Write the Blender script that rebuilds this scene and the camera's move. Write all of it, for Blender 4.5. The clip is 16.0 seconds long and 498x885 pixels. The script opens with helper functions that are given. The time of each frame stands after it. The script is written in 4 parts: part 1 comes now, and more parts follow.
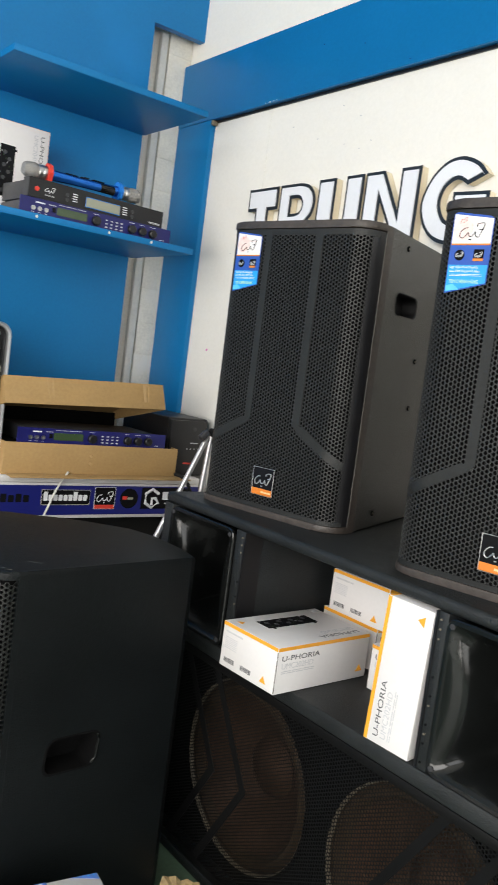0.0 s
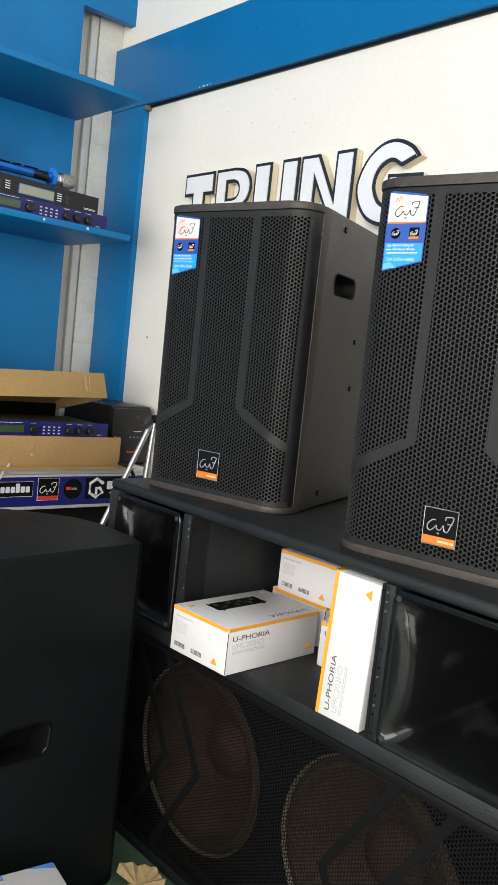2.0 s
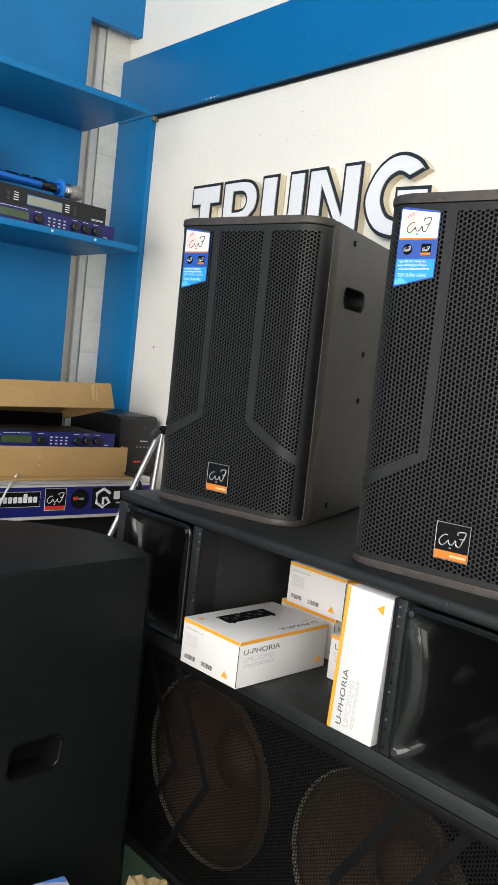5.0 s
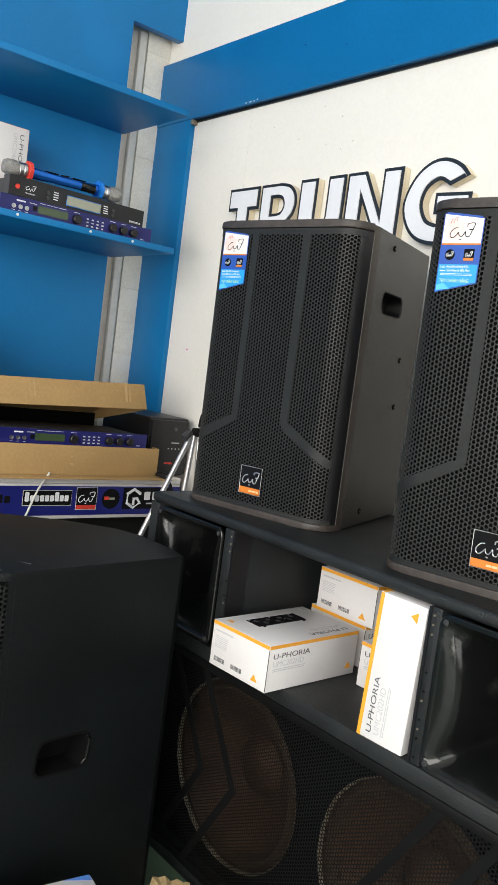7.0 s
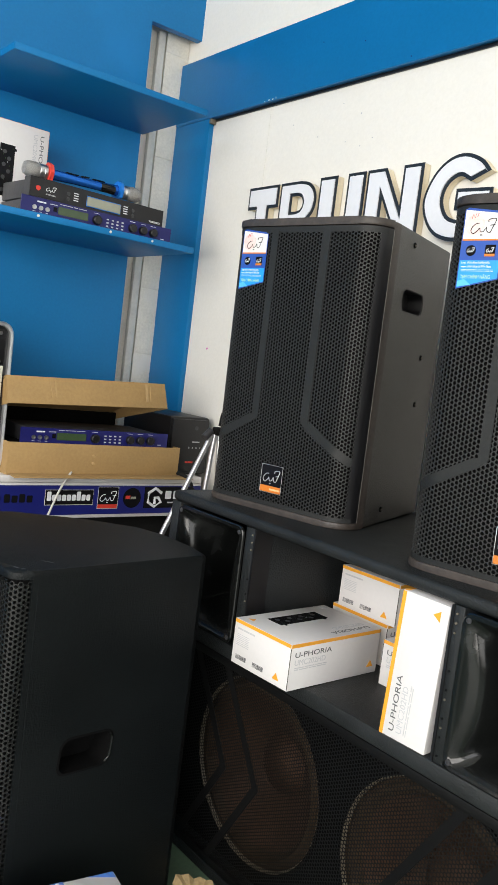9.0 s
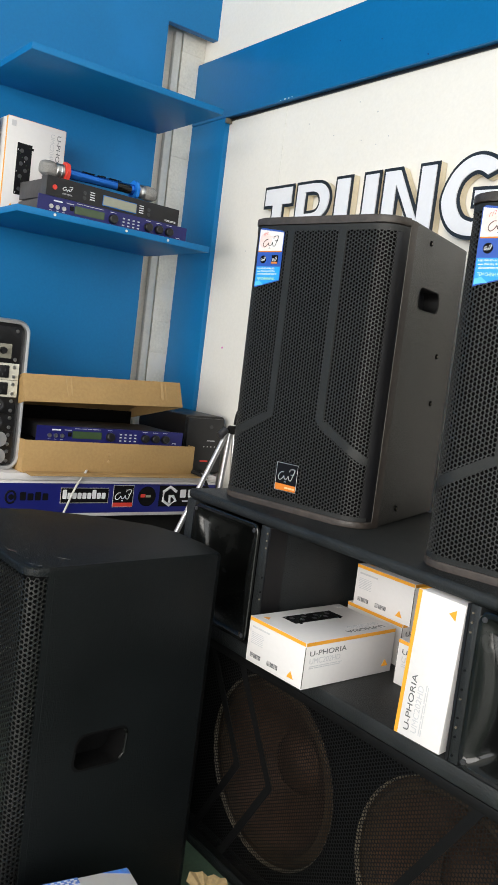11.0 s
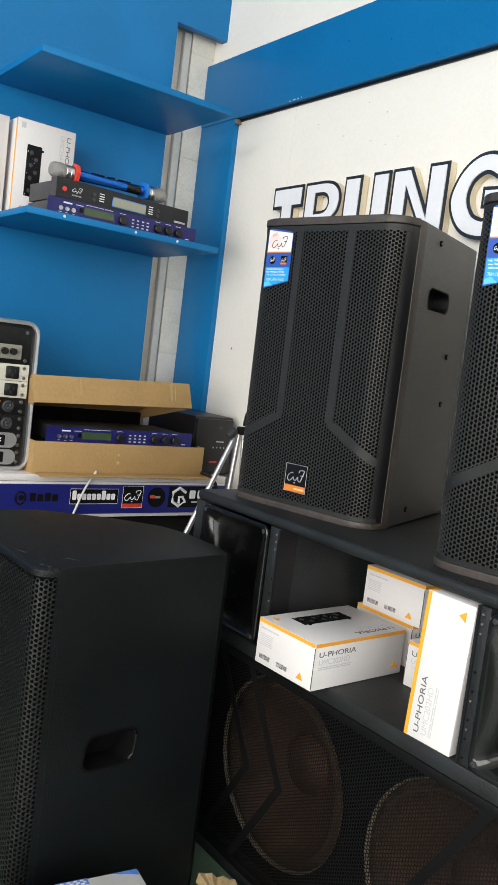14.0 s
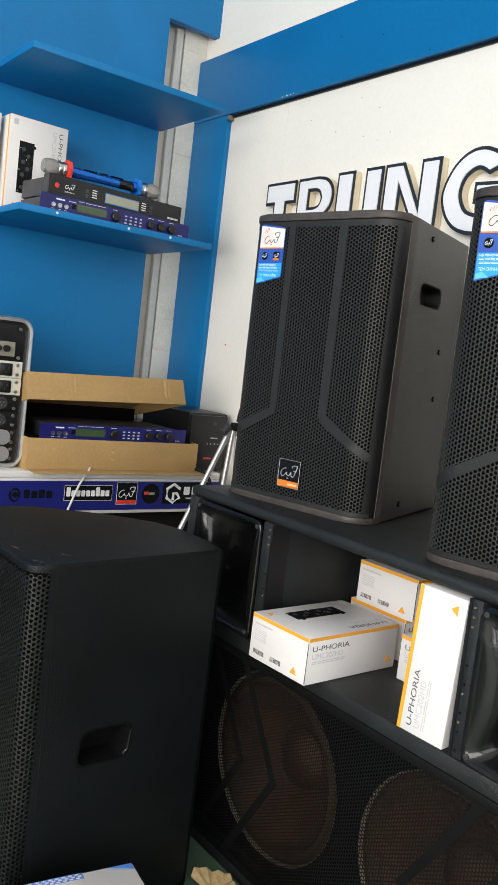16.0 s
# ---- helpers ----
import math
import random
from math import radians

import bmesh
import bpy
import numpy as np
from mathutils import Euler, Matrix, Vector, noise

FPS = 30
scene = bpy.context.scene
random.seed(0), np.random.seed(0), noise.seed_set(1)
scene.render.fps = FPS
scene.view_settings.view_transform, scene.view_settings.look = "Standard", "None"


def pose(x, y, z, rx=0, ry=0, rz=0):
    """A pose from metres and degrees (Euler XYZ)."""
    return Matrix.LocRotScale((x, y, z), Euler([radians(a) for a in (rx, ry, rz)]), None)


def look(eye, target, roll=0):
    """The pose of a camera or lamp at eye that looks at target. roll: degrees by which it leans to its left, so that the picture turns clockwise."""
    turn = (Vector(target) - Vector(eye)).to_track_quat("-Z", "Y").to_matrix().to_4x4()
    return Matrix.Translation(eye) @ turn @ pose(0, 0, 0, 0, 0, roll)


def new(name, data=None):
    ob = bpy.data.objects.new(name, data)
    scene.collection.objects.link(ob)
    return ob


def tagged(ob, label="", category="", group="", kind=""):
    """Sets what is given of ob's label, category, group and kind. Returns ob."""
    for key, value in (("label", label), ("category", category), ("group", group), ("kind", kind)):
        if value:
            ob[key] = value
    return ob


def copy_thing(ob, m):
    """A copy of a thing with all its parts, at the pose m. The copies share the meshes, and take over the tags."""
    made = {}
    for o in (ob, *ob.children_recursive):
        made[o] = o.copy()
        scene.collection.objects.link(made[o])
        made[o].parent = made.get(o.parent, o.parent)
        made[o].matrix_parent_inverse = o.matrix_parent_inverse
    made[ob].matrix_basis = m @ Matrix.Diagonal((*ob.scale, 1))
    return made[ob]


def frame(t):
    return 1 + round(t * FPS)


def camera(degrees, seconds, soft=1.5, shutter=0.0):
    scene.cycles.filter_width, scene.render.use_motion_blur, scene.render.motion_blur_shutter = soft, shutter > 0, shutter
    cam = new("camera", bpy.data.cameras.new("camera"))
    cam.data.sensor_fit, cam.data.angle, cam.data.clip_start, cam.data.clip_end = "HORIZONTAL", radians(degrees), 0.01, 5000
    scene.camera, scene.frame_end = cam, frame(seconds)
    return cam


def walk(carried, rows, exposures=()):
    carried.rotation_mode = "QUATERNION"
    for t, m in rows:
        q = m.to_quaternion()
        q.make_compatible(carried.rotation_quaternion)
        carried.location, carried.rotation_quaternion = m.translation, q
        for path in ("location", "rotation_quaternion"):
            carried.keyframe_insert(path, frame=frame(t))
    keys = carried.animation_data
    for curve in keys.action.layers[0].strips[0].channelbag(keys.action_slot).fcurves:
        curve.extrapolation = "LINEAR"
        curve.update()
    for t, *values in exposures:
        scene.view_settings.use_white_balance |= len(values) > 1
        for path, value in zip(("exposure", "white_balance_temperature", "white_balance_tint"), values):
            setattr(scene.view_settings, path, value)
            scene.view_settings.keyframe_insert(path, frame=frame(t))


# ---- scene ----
cam = camera(34.10, 16.0, soft=1.5, shutter=0.4)


def aim(x, y, z, yaw, pitch, roll):
    """A camera pose: yaw to the left from +y, pitch up, roll as in look()."""
    return pose(x, y, z, 90 + pitch, 0, yaw) @ pose(0, 0, 0, 0, 0, roll)


PATH = [
    (0, aim(1.246, -1.002, 1.085, 51.85, -5.41, 7.47)),
    (0.5, aim(1.237, -0.996, 1.075, 48.92, -5.00, 6.85)),
    (1, aim(1.240, -1.001, 1.070, 48.26, -5.55, 6.29)),
    (1.5, aim(1.249, -1.004, 1.072, 48.03, -5.61, 6.12)),
    (2, aim(1.249, -1.005, 1.070, 47.78, -5.61, 6.17)),
    (2.5, aim(1.247, -1.004, 1.069, 48.00, -5.59, 5.86)),
    (3, aim(1.241, -1.005, 1.071, 48.28, -5.77, 5.53)),
    (3.5, aim(1.235, -1.004, 1.078, 48.39, -5.81, 5.15)),
    (3.7, aim(1.238, -1.008, 1.087, 48.40, -5.65, 4.85)),
    (5.8, aim(1.237, -1.026, 1.082, 48.05, -4.92, 7.33)),
    (6, aim(1.233, -1.028, 1.082, 48.31, -4.84, 7.51)),
    (6.5, aim(1.224, -1.033, 1.079, 49.24, -4.89, 7.68)),
    (7, aim(1.225, -1.032, 1.077, 49.74, -5.10, 7.42)),
    (7.5, aim(1.228, -1.031, 1.077, 49.94, -5.16, 6.99)),
    (8, aim(1.225, -1.029, 1.077, 50.14, -5.17, 6.88)),
    (8.5, aim(1.224, -1.032, 1.077, 50.54, -5.25, 7.01)),
    (9, aim(1.225, -1.032, 1.076, 51.17, -5.35, 6.98)),
    (9.5, aim(1.223, -1.033, 1.075, 51.62, -5.41, 7.04)),
    (10, aim(1.224, -1.035, 1.073, 51.89, -5.44, 7.11)),
    (12.5, aim(1.225, -1.029, 1.071, 52.51, -5.57, 6.82)),
    (13, aim(1.225, -1.028, 1.070, 52.62, -5.70, 6.71)),
    (13.5, aim(1.224, -1.033, 1.073, 52.77, -5.58, 6.79)),
    (14, aim(1.224, -1.032, 1.072, 52.86, -5.48, 6.98)),
    (14.5, aim(1.225, -1.033, 1.071, 52.82, -5.48, 6.94)),
    (15, aim(1.227, -1.032, 1.070, 52.77, -5.53, 6.82)),
    (15.5, aim(1.229, -1.031, 1.070, 52.68, -5.63, 6.75)),
    (16, aim(1.230, -1.030, 1.070, 52.52, -5.65, 6.78)),
]
walk(cam, PATH, exposures=((0.0, 0.0),))

# ---- daylight from the open shop front behind the camera ----
world = bpy.data.worlds.new("sky")
scene.world = world
world.use_nodes = True
sky = world.node_tree.nodes.new("ShaderNodeTexSky")
sky.sky_type, sky.sun_disc = "NISHITA", False
sky.sun_elevation, sky.sun_rotation = radians(48), radians(150)
world.node_tree.links.new(sky.outputs[0], world.node_tree.nodes["Background"].inputs[0])
world.node_tree.nodes["Background"].inputs[1].default_value = 0.06


def area_lamp(name, m, wide, high, watts, colour):
    data = bpy.data.lights.new(name, "AREA")
    data.shape, data.size, data.size_y, data.energy, data.color = "RECTANGLE", wide, high, watts, colour
    ob = new(name, data)
    ob.matrix_world = m
    return ob


area_lamp("shopfront_daylight", look((1.9, -4.15, 1.6), (0.2, 0.0, 1.1)), 4.2, 2.6, 284, (1.0, 0.96, 0.905))
area_lamp("side_daylight", look((4.35, -1.6, 1.7), (0.0, 0.0, 1.1)), 2.6, 2.4, 66, (1.0, 0.985, 0.96))


# ---- materials ----
def mat(name, base, rough=0.5, metal=0.0, vary=0.12, scale=8.0, fine=120.0, bump=0.15, bump_scale=90.0, spec=0.5, coat=0.0, stain=None):
    """A painted or plain surface: base colour varied at two scales, fine relief, uneven gloss."""
    m = bpy.data.materials.new(name)
    m.use_nodes = True
    nt = m.node_tree
    n, l = nt.nodes, nt.links
    b = n["Principled BSDF"]
    b.inputs["Metallic"].default_value = metal
    b.inputs["Specular IOR Level"].default_value = spec
    b.inputs["Coat Weight"].default_value = coat
    tc = n.new("ShaderNodeTexCoord")
    big = n.new("ShaderNodeTexNoise")
    big.inputs["Scale"].default_value, big.inputs["Detail"].default_value = scale, 5
    small = n.new("ShaderNodeTexNoise")
    small.inputs["Scale"].default_value, small.inputs["Detail"].default_value = fine, 3
    for k in (big, small):
        l.new(tc.outputs["Object"], k.inputs["Vector"])
    add = n.new("ShaderNodeMath")
    add.operation = "ADD"
    l.new(big.outputs["Fac"], add.inputs[0])
    l.new(small.outputs["Fac"], add.inputs[1])
    ramp = n.new("ShaderNodeMapRange")
    ramp.inputs["From Min"].default_value, ramp.inputs["From Max"].default_value = 0.6, 1.4
    ramp.inputs["To Min"].default_value, ramp.inputs["To Max"].default_value = 1 - vary, 1 + vary
    l.new(add.outputs[0], ramp.inputs["Value"])
    mix = n.new("ShaderNodeVectorMath")
    mix.operation = "SCALE"
    mix.inputs[0].default_value = base
    l.new(ramp.outputs[0], mix.inputs["Scale"])
    colour = mix.outputs[0]
    if stain:
        blot = n.new("ShaderNodeTexNoise")
        blot.inputs["Scale"].default_value, blot.inputs["Detail"].default_value = stain[1], 8
        l.new(tc.outputs["Object"], blot.inputs["Vector"])
        cut = n.new("ShaderNodeMapRange")
        cut.inputs["From Min"].default_value, cut.inputs["From Max"].default_value = stain[2], stain[2] + 0.12
        l.new(blot.outputs["Fac"], cut.inputs["Value"])
        over = n.new("ShaderNodeMix")
        over.data_type = "RGBA"
        l.new(cut.outputs[0], over.inputs["Factor"])
        l.new(colour, over.inputs[6])
        over.inputs[7].default_value = (*stain[0], 1)
        colour = over.outputs[2]
    l.new(colour, b.inputs["Base Color"])
    gloss = n.new("ShaderNodeMapRange")
    gloss.inputs["To Min"].default_value, gloss.inputs["To Max"].default_value = max(rough - 0.08, 0.02), min(rough + 0.08, 1)
    l.new(big.outputs["Fac"], gloss.inputs["Value"])
    l.new(gloss.outputs[0], b.inputs["Roughness"])
    if bump:
        grain = n.new("ShaderNodeTexNoise")
        grain.inputs["Scale"].default_value, grain.inputs["Detail"].default_value = bump_scale, 4
        l.new(tc.outputs["Object"], grain.inputs["Vector"])
        bm_ = n.new("ShaderNodeBump")
        bm_.inputs["Strength"].default_value, bm_.inputs["Distance"].default_value = bump, 0.004
        l.new(grain.outputs["Fac"], bm_.inputs["Height"])
        l.new(bm_.outputs[0], b.inputs["Normal"])
    return m


WHITE = mat("white_wall_paint", (0.78, 0.755, 0.70), 0.6, vary=0.04, scale=2.5, bump=0.08, stain=((0.66, 0.63, 0.57), 1.7, 0.68))
BLUE = mat("blue_wall_paint", (0.003, 0.146, 0.374), 0.43, vary=0.08, scale=3.0, bump=0.06, bump_scale=60, spec=0.3, stain=((0.004, 0.165, 0.43), 2.3, 0.60))
# For walls out of view, toned down so the black gear reflects less light.
FARWALL = mat("dimmed_unseen_wall_paint", (0.20, 0.235, 0.27), 0.6, vary=0.08, scale=2.5, bump=0.08)
FLOOR = mat("green_floor_paint", (0.085, 0.135, 0.09), 0.35, vary=0.2, scale=6, bump=0.1)
CEIL = mat("ceiling_white", (0.75, 0.74, 0.71), 0.8, vary=0.04)
CONCRETE = mat("limewashed_concrete", (0.70, 0.68, 0.61), 0.85, vary=0.14, scale=14, bump=0.3, bump_scale=45, stain=((0.70, 0.69, 0.65), 9, 0.52))
GREYPIPE = mat("grey_trunking", (0.60, 0.60, 0.565), 0.5, vary=0.1, scale=20)
BLACKPAINT = mat("textured_black_paint", (0.0128, 0.0148, 0.0156), 0.46, vary=0.45, scale=12, fine=260, bump=0.42, bump_scale=330, spec=0.36, stain=((0.040, 0.041, 0.040), 130, 0.655))
SUBPAINT = mat("worn_black_paint", (0.0053, 0.0067, 0.0073), 0.42, vary=0.35, scale=5, bump=0.34, bump_scale=300, spec=0.15)
BOXPAINT = mat("dark_brown_black_paint", (0.0360, 0.0350, 0.0315), 0.40, vary=0.30, scale=11, fine=220, bump=0.5, bump_scale=540, spec=0.5)
# Same steel as the grille, darkened in colour where flat bands catch less light.
BAND = mat("grille_steel_shaded", (0.0165, 0.0175, 0.0172), 0.50, spec=0.26, vary=0.2, scale=12, bump=0.12, bump_scale=500)
SUBGRILLE = mat("old_black_steel_mesh", (0.0085, 0.009, 0.009), 0.36, spec=0.40, vary=0.3, scale=12, bump=0.12, bump_scale=400)
GRILLE = mat("powder_coated_steel", (0.0270, 0.0280, 0.0278), 0.45, spec=0.36, metal=0.0, vary=0.15, scale=15, bump=0.1, bump_scale=500)
FOAM = mat("black_grille_backing", (0.0050, 0.0050, 0.0052), 0.95, vary=0.2, bump=0.3, spec=0.04)
LOWGRILLE = mat("dull_black_steel", (0.0042, 0.0043, 0.0045), 0.5, vary=0.2, scale=15, bump=0.1, bump_scale=500, spec=0.16)
PLASTIC = mat("glossy_black_plastic", (0.0060, 0.0066, 0.0064), 0.17, vary=0.25, scale=9, bump=0.25, bump_scale=12, spec=0.42, stain=((0.017, 0.018, 0.0175), 12, 0.56))
CARDBOARD = mat("brown_cardboard", (0.345, 0.218, 0.086), 0.75, vary=0.13, scale=9, bump=0.15, bump_scale=70)
CARTON = mat("white_carton", (0.69, 0.67, 0.665), 0.4, vary=0.03, scale=10, bump=0.03)
ORANGE = mat("orange_print", (0.62, 0.185, 0.02), 0.4, vary=0.04, bump=0)


# ---- mesh helpers ----
def thing(name, label, category, at=(0, 0, 0), turn=0.0, group="", kind=""):
    ob = new(name)
    ob.empty_display_size = 0.05
    ob.matrix_world = pose(*at, 0, 0, turn)
    return tagged(ob, label, category, group, kind)


def mesh_of(name, bm, material):
    me = bpy.data.meshes.new(name)
    bmesh.ops.recalc_face_normals(bm, faces=bm.faces)
    for f in bm.faces:
        f.smooth = True
    for e in bm.edges:
        e.smooth = len(e.link_faces) == 2 and e.calc_face_angle(0) < radians(28)
    bm.to_mesh(me)
    bm.free()
    for m in material if isinstance(material, (list, tuple)) else [material]:
        me.materials.append(m)
    return me


def part(name, bm, material, parent, label="", m=None):
    ob = new(name, mesh_of(name, bm, material))
    ob.parent = parent
    if m is not None:
        ob.matrix_basis = m
    return tagged(ob, label)


def structure(name, bm, material, label, category):
    return tagged(new(name, mesh_of(name, bm, material)), label, category, "", "structure")


def block(x0, x1, y0, y1, z0, z1, bevel=0.0, bm=None, steps=2):
    bm = bm or bmesh.new()
    made = bmesh.ops.create_cube(bm, size=1, matrix=Matrix.LocRotScale(((x0 + x1) / 2, (y0 + y1) / 2, (z0 + z1) / 2), None, (x1 - x0, y1 - y0, z1 - z0)))
    if bevel:
        edges = list({e for v in made["verts"] for e in v.link_edges})
        bmesh.ops.bevel(bm, geom=edges, offset=bevel, segments=steps, profile=0.5, affect="EDGES")
    return bm


def prism(points, z0, z1, bevel=0.0, bm=None, steps=2, top_only=False):
    """A solid over a flat outline of (x, y), from z0 to z1."""
    bm = bm or bmesh.new()
    low = [bm.verts.new((x, y, z0)) for x, y in points]
    high = [bm.verts.new((x, y, z1)) for x, y in points]
    n = len(points)
    faces = [bm.faces.new(low[::-1]), bm.faces.new(high)]
    faces += [bm.faces.new((low[k], low[(k + 1) % n], high[(k + 1) % n], high[k])) for k in range(n)]
    if bevel:
        edges = list({e for f in faces[top_only:2] for e in f.edges})
        bmesh.ops.bevel(bm, geom=edges, offset=bevel, segments=steps, profile=0.5, affect="EDGES")
    return bm


def rod(a, b, r, r2=None, sides=16, bm=None):
    """A round bar from a to b."""
    bm = bm or bmesh.new()
    a, b = Vector(a), Vector(b)
    turn = (b - a).to_track_quat("Z", "Y").to_matrix().to_4x4()
    bmesh.ops.create_cone(bm, cap_ends=True, segments=sides, radius1=r, radius2=r if r2 is None else r2, depth=(b - a).length, matrix=Matrix.Translation((a + b) / 2) @ turn)
    return bm


def lathe(profile, sides=32, bm=None, m=Matrix(), caps=True):
    """A turned shape round z from (radius, height) pairs."""
    bm = bm or bmesh.new()
    rings = [[bm.verts.new(m @ Vector((r * math.cos(2 * math.pi * k / sides), r * math.sin(2 * math.pi * k / sides), z))) for k in range(sides)] for r, z in profile]
    for a, b in zip(rings, rings[1:]):
        for k in range(sides):
            bm.faces.new((a[k], a[(k + 1) % sides], b[(k + 1) % sides], b[k]))
    for ring in (rings[0], rings[-1]) if caps else ():
        bm.faces.new(ring)
    return bm


def rounded(w, h, r, steps=5):
    """A rounded rectangle's outline about the origin."""
    out = []
    for cx, cy, a0 in ((w / 2 - r, h / 2 - r, 0), (-w / 2 + r, h / 2 - r, 90), (-w / 2 + r, -h / 2 + r, 180), (w / 2 - r, -h / 2 + r, 270)):
        for k in range(steps + 1):
            a = radians(a0 + 90 * k / steps)
            out.append((cx + r * math.cos(a), cy + r * math.sin(a)))
    return out


def opening(bm, m, ring):
    """Cuts an opening of the given outline through the flat side of bm that m's x axis points out of."""
    bm.normal_update()
    out, centre = (m.to_3x3() @ Vector((1, 0, 0))).normalized(), m @ Vector((0, ring[0][0], ring[0][1]))
    best = min((f for f in bm.faces if f.normal.dot(out) > 0.98 or f.normal.dot(out) < -0.98), key=lambda f: abs((centre - f.verts[0].co).dot(f.normal)) - f.calc_area())
    at, nn = best.verts[0].co.copy(), best.normal.copy()
    edges = list(best.edges)
    bmesh.ops.delete(bm, geom=[best], context="FACES_ONLY")
    verts = []
    for y, z in ring:
        p = m @ Vector((0, y, z))
        verts.append(bm.verts.new(p - nn * (p - at).dot(nn)))
    edges += [bm.edges.new((a, b)) for a, b in zip(verts, verts[1:] + verts[:1])]
    bmesh.ops.triangle_fill(bm, use_beauty=True, edges=edges)
    return bm
MAGENTA = mat("magenta_paint", (0.65, 0.02, 0.42), 0.5, vary=0.1, bump=0)
STRIPEPALE = mat("pale_peach_print", (0.78, 0.50, 0.26), 0.4, vary=0.05, bump=0)
STRIPE = mat("amber_print", (0.80, 0.36, 0.03), 0.4, vary=0.04, bump=0)
PALEBLUE = mat("pale_blue_print", (0.09, 0.19, 0.56), 0.4, vary=0.25, scale=60, bump=0)
STEEL = mat("brushed_steel", (0.55, 0.55, 0.55), 0.32, metal=1.0, vary=0.1, scale=30, bump=0.05)
ALU = mat("anodised_aluminium", (0.66, 0.66, 0.67), 0.38, metal=0.85, vary=0.06, scale=20, bump=0.03)
RUBBER = mat("black_rubber", (0.008, 0.008, 0.008), 0.7, vary=0.2, spec=0.2)
MESHHEAD = mat("silver_wire_mesh", (0.36, 0.35, 0.33), 0.5, metal=0.6, vary=0.3, scale=300, fine=600, bump=0.8, bump_scale=700)
CONE = mat("brown_paper_cone", (0.050, 0.027, 0.0145), 0.7, spec=0.2, vary=0.5, scale=7, bump=0.3)
SURROUND = mat("tan_woofer_edge", (0.040, 0.025, 0.0125), 0.7, spec=0.2, vary=0.5, scale=9, bump=0.3)
WOOFERRIM = mat("bare_alloy_rim", (0.145, 0.122, 0.085), 0.45, vary=0.6, scale=18)
EDGELINE = mat("grey_brown_line", (0.070, 0.064, 0.056), 0.5, vary=0.5, scale=14)
RIM = mat("grey_woofer_rim", (0.15, 0.13, 0.095), 0.5, vary=0.2, scale=25)
NAVY = mat("navy_front_panel", (0.009, 0.010, 0.105), 0.38, vary=0.1, scale=20, bump=0.03)
DARKGREY = mat("dark_grey_metal", (0.035, 0.035, 0.038), 0.45, vary=0.12, scale=20)
INK = mat("thin_dark_ink", (0.10, 0.10, 0.105), 0.5, vary=0.1, bump=0)
BLACKMETAL = mat("black_front_panel", (0.006, 0.006, 0.007), 0.4, vary=0.15, scale=20, bump=0.05)
LCD = mat("green_display", (0.045, 0.075, 0.035), 0.15, vary=0.08, bump=0)
LCDPALE = mat("pale_display", (0.30, 0.31, 0.24), 0.15, vary=0.05, bump=0)
PRINT = mat("white_print", (0.72, 0.73, 0.75), 0.5, vary=0.03, bump=0)
GREYPRINT = mat("grey_print", (0.50, 0.50, 0.52), 0.5, vary=0.05, bump=0)
BLACKPRINT = mat("black_print", (0.008, 0.008, 0.009), 0.22, vary=0.05, bump=0, spec=0.12)
RED = mat("red_plastic", (0.62, 0.045, 0.03), 0.45, vary=0.06, bump=0)
BRIGHTBLUE = mat("bright_blue_plastic", (0.01, 0.17, 0.60), 0.4, vary=0.06, bump=0)
BLUEMETAL = mat("anodised_blue_metal", (0.02, 0.16, 0.62), 0.22, metal=0.7, vary=0.06, scale=40, bump=0)
STAMP = mat("faint_pink_ink", (0.76, 0.58, 0.55), 0.5, vary=0.12, scale=160, bump=0)
LIMEPRINT = mat("pale_lime_print", (0.48, 0.70, 0.42), 0.5, vary=0.03, bump=0)
PALESKY = mat("pale_sky_print", (0.10, 0.48, 0.80), 0.4, vary=0.06, bump=0)
SKYPRINT = mat("sky_blue_print", (0.020, 0.31, 0.70), 0.35, vary=0.08, bump=0)
DEEPPRINT = mat("deep_blue_print", (0.02, 0.075, 0.36), 0.35, vary=0.06, bump=0)
SIGNBLUE = mat("sign_blue_print", (0.008, 0.012, 0.145), 0.4, vary=0.06, scale=6, bump=0)
CREAM = mat("cream_board_edge", (0.68, 0.60, 0.44), 0.6, vary=0.08, scale=20, bump=0.05)
LETTERFACE = mat("white_acrylic_face", (0.76, 0.77, 0.80), 0.3, vary=0.03, bump=0)
LETTEREDGE = mat("black_edge_band", (0.016, 0.02, 0.024), 0.35, vary=0.08, bump=0)
TAN = mat("tan_straw", (0.50, 0.36, 0.18), 0.8, vary=0.2, scale=60, bump=0.4, bump_scale=200)
SMOKED = mat("smoked_ivory_panel", (0.27, 0.26, 0.21), 0.3, vary=0.1, bump=0.02)
IVORY = mat("ivory_panel", (0.66, 0.64, 0.55), 0.45, vary=0.05, bump=0.02)
CARDTAPE = mat("clear_tape_on_cardboard", (0.42, 0.28, 0.13), 0.2, vary=0.1, scale=40, bump=0.3, bump_scale=60)
BROWNLIP = mat("brown_edge_paint", (0.042, 0.034, 0.029), 0.5, vary=0.4, scale=30, bump=0.16, bump_scale=420)


